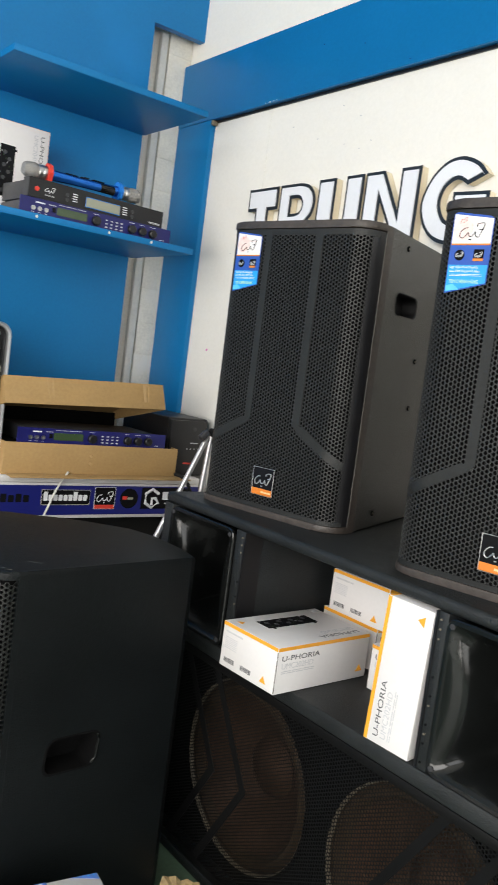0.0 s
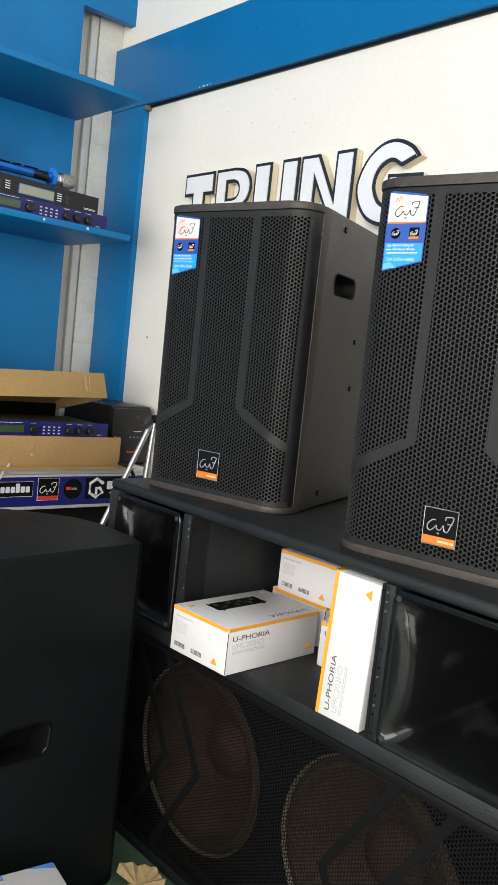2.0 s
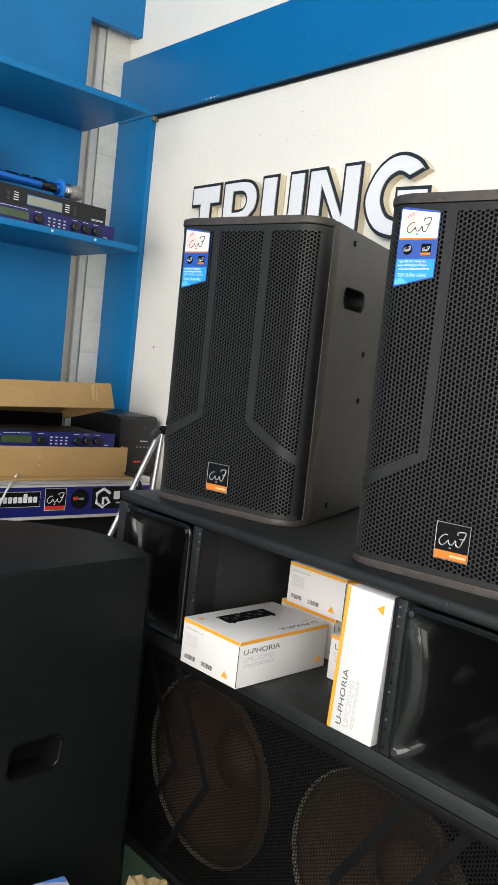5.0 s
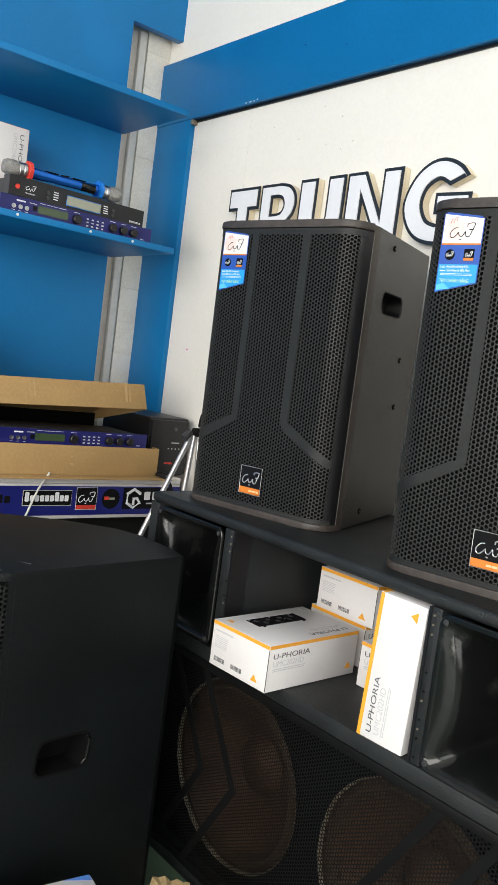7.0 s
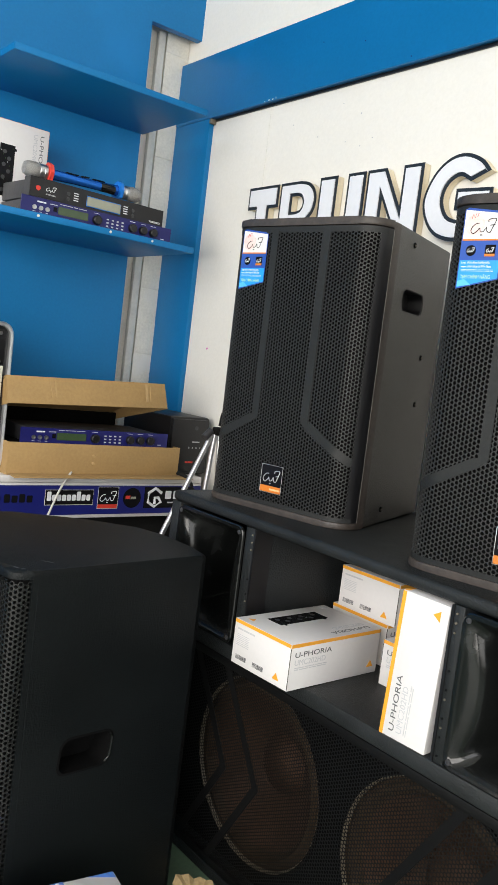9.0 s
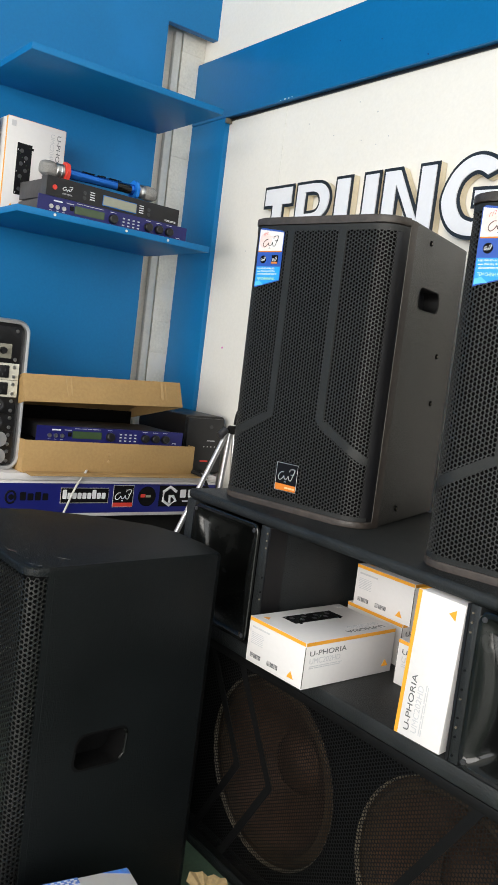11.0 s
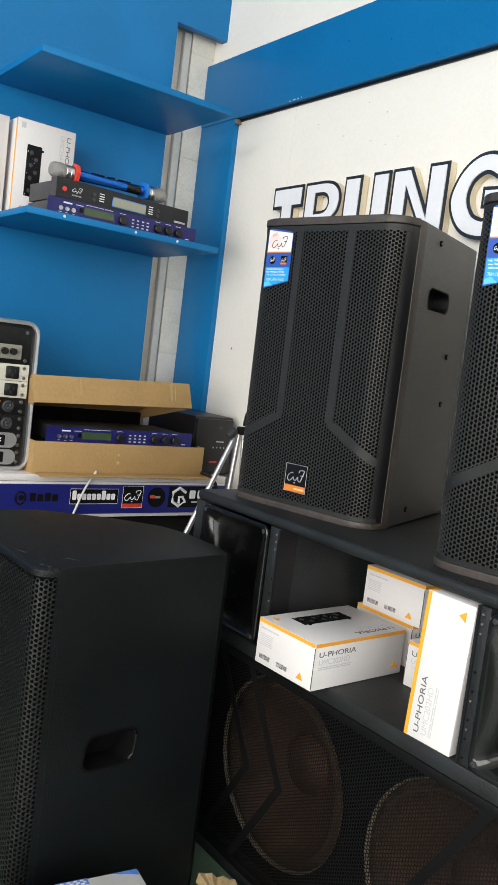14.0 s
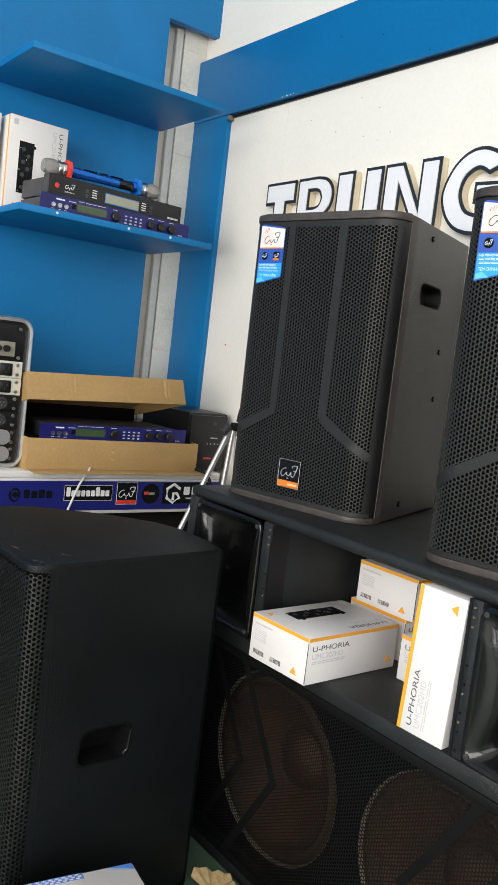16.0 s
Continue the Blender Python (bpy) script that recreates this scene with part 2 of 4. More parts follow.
# ---- small mesh makers ----
def hex_sheet(name, material, parent, u0, u1, z0, z1, pitch, hole, place, solid=None, deep=0.0):
    """A perforated sheet: a hexagon for each cell, with a hexagonal hole, laid by place(u, z, depth)."""
    verts, faces = [], []
    step = pitch * 0.866
    ring = [(math.cos(radians(60 * k)) * pitch / 1.732, math.sin(radians(60 * k)) * pitch / 1.732) for k in range(6)]
    for i in range(int((u1 - u0) / step) + 1):
        u = u0 + i * step
        for j in range(int((z1 - z0) / pitch) + 1):
            z = z0 + (j + 0.5 * (i % 2)) * pitch
            if z > z1:
                continue
            base = len(verts)
            verts += [place(u + a, z + b, 0.0) for a, b in ring]
            if solid and solid(u, z):
                faces.append(tuple(base + k for k in range(6)))
                continue
            verts += [place(u + a * hole, z + b * hole, 0.0) for a, b in ring]
            faces += [(base + k, base + (k + 1) % 6, base + 6 + (k + 1) % 6, base + 6 + k) for k in range(6)]
            if deep:
                verts += [place(u + a * hole, z + b * hole, deep) for a, b in ring]
                faces += [(base + 6 + k, base + 6 + (k + 1) % 6, base + 12 + (k + 1) % 6, base + 12 + k) for k in range(6)]
    me = bpy.data.meshes.new(name)
    me.from_pydata(verts, [], faces)
    me.materials.append(material)
    ob = new(name, me)
    ob.parent = parent
    return ob


def strip(points, width, place, z_off, bm=None, thick=0.0015):
    """A flat band of even width along a line of (u, z) points, standing proud by thick."""
    bm = bm or bmesh.new()
    n = len(points)
    left, right = [], []
    for k, (u, z) in enumerate(points):
        a, b = points[max(k - 1, 0)], points[min(k + 1, n - 1)]
        d = Vector((b[0] - a[0], b[1] - a[1])).normalized()
        e0 = (Vector(points[k]) - Vector(a)).normalized() if k else d
        stretch = 1 / max(abs(d.dot(e0)), 0.5)
        nx, nz = -d.y * width / 2 * stretch, d.x * width / 2 * stretch
        left.append((u + nx, z + nz))
        right.append((u - nx, z - nz))
    rows = [[bm.verts.new(place(u, z, z_off - t)) for u, z in side] for side in (left, right) for t in (0.0, thick)]
    lb, lt, rb, rt = rows
    for k in range(n - 1):
        for a, b in ((lt, rt), (lb, lt), (rt, rb)):
            bm.faces.new((a[k], a[k + 1], b[k + 1], b[k]))
    for k in (0, n - 1):
        bm.faces.new((lb[k], lt[k], rt[k], rb[k]))
    return bm


def tube(points, r, bm=None, sides=6):
    """A thin round line through points."""
    bm = bm or bmesh.new()
    pts = [Vector(p) for p in points]
    rings = []
    for k, p in enumerate(pts):
        d = (pts[min(k + 1, len(pts) - 1)] - pts[max(k - 1, 0)]).normalized()
        side = d.orthogonal().normalized() if abs(d.z) > 0.9 else d.cross(Vector((0, 0, 1))).normalized()
        up = side.cross(d)
        rings.append([bm.verts.new(p + r * (math.cos(2 * math.pi * j / sides) * side + math.sin(2 * math.pi * j / sides) * up)) for j in range(sides)])
    for a, b in zip(rings, rings[1:]):
        for j in range(sides):
            bm.faces.new((a[j], a[(j + 1) % sides], b[(j + 1) % sides], b[j]))
    bm.faces.new(rings[0][::-1])
    bm.faces.new(rings[-1])
    return bm


def smooth_line(points, steps=6):
    """More points on a smooth curve through the given ones."""
    out = []
    for k in range(len(points) - 1):
        p0, p1, p2, p3 = (Vector(points[min(max(k + d, 0), len(points) - 1)]) for d in (-1, 0, 1, 2))
        for s in range(steps):
            t = s / steps
            out.append(0.5 * (2 * p1 + (p2 - p0) * t + (2 * p0 - 5 * p1 + 4 * p2 - p3) * t * t + (3 * p1 - p0 - 3 * p2 + p3) * t ** 3))
    return out + [Vector(points[-1])]


SCRIBBLE = [(0.33, 0.70), (0.20, 0.68), (0.06, 0.48), (0.05, 0.28), (0.16, 0.18), (0.30, 0.34), (0.36, 0.46), (0.40, 0.30), (0.50, 0.26), (0.58, 0.40), (0.62, 0.50), (0.66, 0.28), (0.78, 0.24), (0.86, 0.50), (0.96, 0.92), (0.70, 0.90), (0.68, 0.76)]


def scribble(w, h, r, y=0.0):
    """A looping pen line with a dot and a short cross stroke, w by h, in the plane of x and z."""
    bm = tube([(p.x * w, y, p.y * h) for p in smooth_line([Vector(p) for p in SCRIBBLE], 4)], r, sides=5)
    tube([(0.42 * w, y, 0.10 * h), (0.50 * w, y, 0.10 * h)], r * 1.2, bm, 5)
    return tube([(0.76 * w, y, 0.60 * h), (0.94 * w, y, 0.62 * h)], r, bm, 5)


def plate(w, h, d=0.001, r=0.0):
    """A thin plate with its lower left corner at the origin, facing -y."""
    out = [(x + w / 2, z + h / 2) for x, z in rounded(w, h, r, 3)] if r else [(0, 0), (w, 0), (w, h), (0, h)]
    bm = prism(out, 0, d)
    bmesh.ops.transform(bm, matrix=Matrix(((1, 0, 0, 0), (0, 0, -1, 0), (0, 1, 0, 0), (0, 0, 0, 1))), verts=bm.verts)
    return bm


def moved(bm, m):
    bmesh.ops.transform(bm, matrix=m, verts=bm.verts)
    return bm


def bars(w, h, rows, seed, bm=None, fill=0.55, words=4, d=0.0006):
    """Rows of short bars in place of small print, in the plane of x and z."""
    bm = bm or bmesh.new()
    rng = random.Random(seed)
    for k in range(rows):
        z1 = h - k * h / rows
        z0 = z1 - fill * h / rows
        x = 0.0
        while x < w * 0.97:
            x2 = min(w, x + w / words * rng.uniform(0.5, 1.3))
            block(x, x2, -d, 0, z0, z1, bm=bm)
            x = x2 + w * 0.03
    return bm


def bars_code(w, h, seed):
    bm = bmesh.new()
    rng = random.Random(seed)
    x = 0.0
    while x < w:
        b = rng.uniform(0.0006, 0.0018)
        block(x, x + b, -0.0004, 0, 0, h, bm=bm)
        x += b + rng.uniform(0.0006, 0.0016)
    return bm


def lettering(text, size, thick, offset=0.0, wide=1.0):
    """A mesh of the built-in font, in the plane of x and z facing -y, its lower left corner at the origin."""
    cu = bpy.data.curves.new("lettering", "FONT")
    cu.body, cu.size, cu.extrude, cu.offset, cu.resolution_u = text, size, thick / 2, offset, 8
    ob = new("lettering", cu)
    bpy.context.view_layer.update()
    me = bpy.data.meshes.new_from_object(ob.evaluated_get(bpy.context.evaluated_depsgraph_get()))
    bpy.data.objects.remove(ob)
    bm = bmesh.new()
    bm.from_mesh(me)
    bpy.data.meshes.remove(me)
    x0, y0 = min(v.co.x for v in bm.verts), min(v.co.y for v in bm.verts)
    for v in bm.verts:
        v.co = Vector(((v.co.x - x0) * wide, -v.co.z - thick / 2, v.co.y - y0))
    return bm


# ---- the room ----
WALL_Y, PANEL_X, COL_X = 0.57, -1.30, -1.385
structure("floor", block(-1.7, 4.7, -4.4, 0.9, -0.1, 0.0), FLOOR, "green painted concrete shop floor", "floor")
structure("ceiling", block(-1.7, 4.7, -4.4, 0.9, 3.3, 3.4), CEIL, "plain white ceiling", "ceiling")
structure("wall_north", block(-1.7, 4.7, WALL_Y, 0.9, 0.0, 3.3), WHITE, "white painted wall behind the loudspeakers", "wall")
structure("wall_west", block(-1.7, COL_X, -4.4, WALL_Y, 0.0, 3.3), CONCRETE, "limewashed masonry wall and column", "wall")
south = block(-1.385, -0.6, -4.4, -4.25, 0, 3.3)
block(4.2, 4.45, -4.4, -4.25, 0, 3.3, bm=south)
block(-0.6, 4.2, -4.4, -4.25, 2.95, 3.3, bm=south)
structure("wall_south", south, FARWALL, "unseen grey-blue shop front wall with a wide opening", "wall")
east = block(4.45, 4.7, -4.4, -3.1, 0, 3.3)
block(4.45, 4.7, -0.2, WALL_Y, 0, 3.3, bm=east)
block(4.45, 4.7, -3.1, -0.2, 2.95, 3.3, bm=east)
structure("wall_east", east, FARWALL, "unseen grey-blue side wall with a wide opening", "wall")
structure("trim_1", block(COL_X, 4.45, WALL_Y - 0.022, WALL_Y, 1.893, 2.108, 0.002), BLUE, "blue painted band across the white wall", "trim")
structure("trim_2", block(COL_X, -1.165, WALL_Y - 0.020, WALL_Y, 0.0, 1.893, 0.002), BLUE, "blue painted upright band beside the white wall", "trim")
# Shadow line below the band, drawn as a thin black strip.
structure("trim_3", block(-1.165, 4.45, WALL_Y - 0.006, WALL_Y, 1.884, 1.892, 0.001), BLACKMETAL, "black strip drawn for the shadow line under the blue band", "trim")
structure("trim_4", block(-0.8565, -0.8548, WALL_Y - 0.0005, WALL_Y, 0.0, 1.884), CONCRETE, "thin filled joint in the white wall boards", "trim")
for sx, sz, sw in ((-0.868, 1.8945, 0.004), (-0.849, 1.8955, 0.009), (-0.829, 1.895, 0.005), (-0.813, 1.8965, 0.003)):
    tagged(new("paint_chip", mesh_of("paint_chip", block(sx, sx + sw, WALL_Y - 0.0226, WALL_Y - 0.0215, sz, sz + 0.004, 0.0003), CARTON)), "pale chip in the edge of the blue band", "chip", "chips in the blue band")
for sx, sz in ((-0.449, 1.985), (-0.273, 1.907), (-0.62, 2.02)):
    tagged(new("paint_speck", mesh_of("paint_speck", rod((sx, WALL_Y - 0.0232, sz), (sx, WALL_Y - 0.0218, sz), 0.0017, sides=10), SIGNBLUE)), "tiny dark speck on the blue band", "speck", "specks on the wall")
# blue boards of the shelf wall, with a gap that shows the column
boards = prism([(-4.25, 0), (0.367, 0), (0.367, 2.183), (WALL_Y, 2.183), (WALL_Y, 3.3), (-4.25, 3.3)], 0, 0.03)
moved(boards, Matrix(((0, 0, 1, PANEL_X - 0.03), (1, 0, 0, 0), (0, 1, 0, 0), (0, 0, 0, 1))))
structure("wall_panel", boards, BLUE, "blue painted board behind the shelves", "wall")
# blocks of the column, with open joints
column = thing("column_facing", "limewashed brick column facing", "column", (COL_X, 0.43, 0), kind="structure")
rng = random.Random(5)
z = 0.0
while z < 3.2:
    h = 0.118 + rng.uniform(-0.01, 0.01)
    part("brick", block(0.0, 0.009 + rng.uniform(0, 0.0015), 0.045, 0.1385, z, z + h, 0.0012), CONCRETE, column)
    z += h
tagged(new("cable_trunking", mesh_of("cable_trunking", block(COL_X, COL_X + 0.022, 0.435, 0.462, 0.0, 2.19, 0.003), GREYPIPE)), "grey plastic cable trunking running up the column", "trunking")
tagged(new("wall_bracket", mesh_of("wall_bracket", block(-1.163, -1.150, WALL_Y - 0.024, WALL_Y, 1.874, 1.891, 0.004), RIM)), "small grey bracket under the blue band", "bracket")
for sx, sz, sr, sm in ((-1.053, 1.117, 0.0035, MAGENTA), (-0.985, 1.44, 0.0016, GREYPRINT), (-0.90, 1.36, 0.0018, MAGENTA), (-0.62, 1.76, 0.0018, GREYPRINT), (-0.45, 1.80, 0.0022, GREYPRINT), (-0.738, 1.811, 0.0016, GREYPRINT), (-0.526, 1.839, 0.0018, GREYPRINT), (-0.441, 1.711, 0.0016, GREYPRINT), (-0.397, 1.727, 0.0017, GREYPRINT), (-0.501, 1.730, 0.0015, GREYPRINT)):
    tagged(new("paint_speck", mesh_of("paint_speck", rod((sx, WALL_Y - 0.001, sz), (sx, WALL_Y, sz), sr, sides=10), sm)), "tiny speck of paint on the white wall", "speck", "specks on the wall")

# ---- sign letters on the white wall ----


def round_off(points, smooth):
    """The outline with the stretches named in smooth drawn as curves through their points."""
    out = []
    for k, run in enumerate(points):
        out += [(p.x, p.y) for p in smooth_line([Vector(p) for p in run], 5)] if k in smooth else run
    return out


def board_letter(outlines, thick, offset):
    """A flat letter cut from board, in the plane of x and z facing -y, its outline moved out by offset."""
    cu = bpy.data.curves.new("letter", "CURVE")
    cu.dimensions, cu.fill_mode, cu.extrude, cu.offset = "2D", "BOTH", thick / 2, offset
    for points in outlines:
        sp = cu.splines.new("POLY")
        sp.points.add(len(points) - 1)
        for p, (x, z) in zip(sp.points, points):
            p.co = (x, z, 0, 1)
        sp.use_cyclic_u = True
    ob = new("letter", cu)
    bpy.context.view_layer.update()
    me = bpy.data.meshes.new_from_object(ob.evaluated_get(bpy.context.evaluated_depsgraph_get()))
    bpy.data.objects.remove(ob)
    bm = bmesh.new()
    bm.from_mesh(me)
    bpy.data.meshes.remove(me)
    for v in bm.verts:
        v.co = Vector((v.co.x, -v.co.z - thick / 2, v.co.y))
    return bm


TOP = 0.192
LETTERS = (
    (-0.879, [[(0, TOP), (0, 0.124), (0.040, 0.124), (0.040, 0), (0.102, 0), (0.102, 0.124), (0.145, 0.124), (0.145, TOP)]]),
    (-0.725, [round_off([[(0, TOP), (0, 0), (0.055, 0), (0.055, 0.066), (0.078, 0.066), (0.104, 0), (0.168, 0)], [(0.132, 0.078), (0.154, 0.100), (0.162, 0.134), (0.152, 0.164), (0.126, 0.185), (0.088, TOP)]], (1,)),
              round_off([[(0.055, 0.105), (0.055, 0.150)], [(0.080, 0.150), (0.098, 0.144), (0.106, 0.127), (0.098, 0.110), (0.080, 0.105)]], (1,))]),
    (-0.552, [round_off([[(0, TOP)], [(0, 0.075), (0.006, 0.035), (0.035, 0.004), (0.090, -0.004), (0.145, 0.004), (0.172, 0.035), (0.179, 0.075)], [(0.179, TOP), (0.112, TOP)], [(0.112, 0.085), (0.106, 0.066), (0.090, 0.058), (0.076, 0.066), (0.070, 0.085)], [(0.070, TOP)]], (1, 3))]),
    (-0.366, [[(0, TOP), (0, 0), (0.060, 0), (0.060, 0.115), (0.128, 0), (0.192, 0), (0.192, TOP), (0.126, TOP), (0.126, 0.086), (0.067, TOP)]]),
    (-0.163, [round_off([[(0.192, 0.152), (0.163, 0.181), (0.115, 0.199), (0.066, 0.191), (0.024, 0.156), (0.0, 0.098), (0.014, 0.046), (0.050, 0.008), (0.105, -0.008), (0.160, 0.000), (0.204, 0.030)],
                         [(0.204, 0.112), (0.099, 0.117), (0.099, 0.066), (0.138, 0.064), (0.138, 0.050)], [(0.109, 0.043), (0.080, 0.056), (0.062, 0.092), (0.072, 0.128), (0.105, 0.146), (0.137, 0.131)]], (0, 2))]),
)
for x, outlines in LETTERS:
    sign = thing("sign_letter", "raised white wall letter with a black outline", "letter", (x, WALL_Y, 1.437), group="letters of the wall sign")
    part("edge", board_letter(outlines, 0.022, -0.0012), CREAM, sign, "cream board sides", pose(0, -0.003, 0))
    part("outline", board_letter(outlines, 0.002, 0.0), LETTEREDGE, sign, "black outline", pose(0, -0.0255, 0))
    part("face", board_letter(outlines, 0.003, -0.0092), LETTERFACE, sign, "white face", pose(0, -0.0275, 0))

# ---- loudspeakers on the cabinet ----
def speaker_outline(front, back, half, half_back, r, steps=6):
    """The cabinet seen from above: round front corners, sides that taper to the back."""
    out = [(-half_back, back), (-half, front + r)]
    for sx, a0 in ((-1, 180), (1, 270)):
        for k in range(steps + 1):
            a = radians(a0 + 90 * k / steps)
            out.append((sx * (half - r) + r * math.cos(a), front + r + r * math.sin(a)))
    return out[:1] + out[2:] + [(half_back, back)]


def loudspeaker(at, turn, label):
    H = 0.610
    sp = thing("loudspeaker", label, "loudspeaker", at, turn, "loudspeakers on the cabinet")
    bodies = prism([(-0.128, 0.395), (-0.1885, 0.068), (-0.1885, 0.0485), (0.1885, 0.0485), (0.1885, 0.068), (0.128, 0.395)], 0.0, H, 0.004)
    taper = math.degrees(math.atan2(0.0605, 0.327))
    pocket_out, pocket_in = rounded(0.124, 0.047, 0.018), rounded(0.119, 0.044, 0.017)
    for s in (1, -1):
        side = Matrix.Translation((s * 0.1916, 0.054, 0)) @ pose(0, 0, 0, 0, 0, s * taper)
        opening(bodies, side, [(0.142 + a * 0.98, 0.470 + b * 0.98) for a, b in pocket_out])
    body = part("body", bodies, BOXPAINT, sp, "dark brown-black textured wood cabinet")
    lips = prism(speaker_outline(-0.004, 0.0482, 0.1900, 0.1900, 0.050), 0.0, 0.013, 0.002)
    part("bottom_lip", lips, BROWNLIP, sp, "brown edge")
    lips = prism(speaker_outline(-0.004, 0.0482, 0.1900, 0.1900, 0.050), H - 0.015, H, 0.003)
    part("top_lip", lips, BROWNLIP, sp, "brown edge")
    part("grille_backing", prism(speaker_outline(0.007, 0.048, 0.183, 0.180, 0.0408), 0.0132, H - 0.0165), FOAM, sp, "black cloth")
    # perforated front, wrapped round the corners
    flat_half, bend = 0.139, 0.050

    def lay(u, z, d):
        over = max(abs(u) - flat_half, 0) / bend
        x = min(abs(u), flat_half) + (bend - d) * math.sin(over)
        return (math.copysign(x, u), bend - (bend - d) * math.cos(over), z)

    def band(u, z):
        if z > 0.198:
            return abs(abs(u) - 0.066) < 0.006
        return abs(z - (0.198 - (abs(u) - 0.066) * 0.56)) < 0.006 and abs(u) > 0.060

    hex_sheet("front_grille", GRILLE, sp, -0.188, 0.188, 0.020, H - 0.024, 0.0079, 0.81, lay, band, 0.0025)
    for s in (-1, 1):
        line = [(s * 0.066, H - 0.020), (s * 0.066, 0.198)] + [(s * (0.066 + 0.01075 * k), 0.198 - 0.006 * k) for k in range(1, 12)]
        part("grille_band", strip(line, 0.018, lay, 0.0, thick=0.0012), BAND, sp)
    rail_line = [-0.2, -0.18, -0.16, -0.14, 0.14, 0.16, 0.18, 0.2]
    for zr, hr in ((0.0178, 0.009), (H - 0.0225, 0.012)):
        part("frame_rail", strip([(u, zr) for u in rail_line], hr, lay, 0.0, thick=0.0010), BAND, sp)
    for s in (-1, 1):
        post = [(s * 0.1775, 0.022), (s * 0.1835, 0.029), (s * 0.1875, 0.038), (s * 0.1897, 0.0482), (s * 0.176, 0.0482)]
        edge = [(s * 0.1895, 0.0486), (s * 0.1897, 0.0500), (s * 0.1897, 0.0665), (s * 0.1880, 0.0760), (s * 0.186, 0.0760), (s * 0.186, 0.0486)]
        part("side_edge", prism(edge, 0.0, H - 0.003), BROWNLIP, sp, "brown edge band")
        part("edge_bead", rod((s * 0.1899, 0.0484, 0.014), (s * 0.1899, 0.0484, H - 0.017), 0.0007, sides=6), EDGELINE, sp, "thin pale edge line")
        part("corner_post", prism(post, 0.0134, H - 0.0166), BLACKMETAL, sp, "smooth black corner")
    # badge
    badge = part("badge", moved(plate(0.056, 0.058, 0.003, 0.003), pose(-0.026, -0.001, 0.042)), BLACKPRINT, sp, "black badge with an orange foot")
    part("badge_rim", tube([(-0.026, -0.0042, 0.100), (0.030, -0.0042, 0.100), (0.030, -0.0042, 0.042), (-0.026, -0.0042, 0.042), (-0.026, -0.0042, 0.100)], 0.0008, sides=4), ALU, badge)
    part("badge_strip", moved(plate(0.054, 0.013, 0.0008), pose(-0.025, -0.0041, 0.043)), ORANGE, badge)
    part("small_print", moved(bars(0.026, 0.004, 1, 5, words=3, fill=0.9), pose(0.001, -0.0050, 0.047)), STRIPEPALE, badge)
    part("badge_mark", moved(scribble(0.046, 0.034, 0.0010), pose(-0.021, -0.0046, 0.058)), ALU, badge)
    # sticker
    quad = [(-0.153, 0.462), (-0.084, 0.478), (-0.084, 0.578), (-0.090, 0.582), (-0.147, 0.589), (-0.153, 0.586)]
    def lam(pts, d0, d1):
        bm = prism(pts, d0, d1)
        return moved(bm, Matrix(((1, 0, 0, 0), (0, 0, -1, 0), (0, 1, 0, 0), (0, 0, 0, 1))))

    def cut(a, b):
        """The part of the sticker between two heights."""
        lo = lambda x: 0.462 + (x + 0.153) / 0.069 * 0.016
        hi = lambda x: 0.588 - (x + 0.153) / 0.069 * 0.008
        return [(-0.1515, max(a, lo(-0.1515) + 0.002)), (-0.0855, max(a, lo(-0.0855) + 0.002)), (-0.0855, min(b, hi(-0.0855) - 0.002)), (-0.1515, min(b, hi(-0.1515) - 0.002))]

    sticker = part("sticker", lam(quad, 0.0018, 0.0024), DEEPPRINT, sp, "white and blue guarantee sticker")
    part("sticker_top", lam(cut(0.540, 0.70), 0.0024, 0.0027), CARTON, sticker, "white field")
    part("sticker_foot", lam(cut(0.40, 0.507), 0.0024, 0.0027), SKYPRINT, sticker, "light blue field")
    part("sticker_line", lam(cut(0.5375, 0.540), 0.0024, 0.0028), ORANGE, sticker)
    part("pen_mark", moved(scribble(0.044, 0.030, 0.0007), pose(-0.141, -0.003, 0.543)), BLACKPRINT, sticker)
    part("small_print", moved(bars(0.046, 0.005, 2, 3, fill=0.3), pose(-0.146, -0.0027, 0.566)), STAMP, sticker)
    part("round_stamp", moved(lathe([(0.0165, 0), (0.0165, 0.0002)], 24), pose(-0.134, -0.0027, 0.562, 90)), STAMP, sticker, "faint pink round stamp")
    part("pen_note", moved(tube([(0, 0, 0), (0.002, 0, 0.008), (0.005, 0, 0.001), (0.007, 0, 0.009), (0.011, 0, 0.009), (0.009, 0, 0.003)], 0.0004, sides=4), pose(-0.140, -0.0032, 0.571)), RED, sticker)
    part("round_mark", moved(lathe([(0.0085, 0), (0.0085, 0.0006)], 20), pose(-0.135, -0.0024, 0.522, 90)), BLACKPRINT, sticker)
    part("square_mark", moved(plate(0.017, 0.018, 0.0006), pose(-0.111, -0.0024, 0.513)), BLACKPRINT, sticker)
    part("square_foot", moved(plate(0.017, 0.004, 0.0003), pose(-0.111, -0.0031, 0.513)), ORANGE, sticker)
    for mx in (-0.1415, -0.109):
        part("pen_mark", moved(scribble(0.013, 0.010, 0.0005), pose(mx, -0.0033, 0.5175)), PRINT, sticker)
    part("caption_line", moved(lettering("Logo nhận diện thương hiệu", 0.0054, 0.0004, 0.0, 0.76), pose(-0.148, -0.0027, 0.5005)), PRINT, sticker)
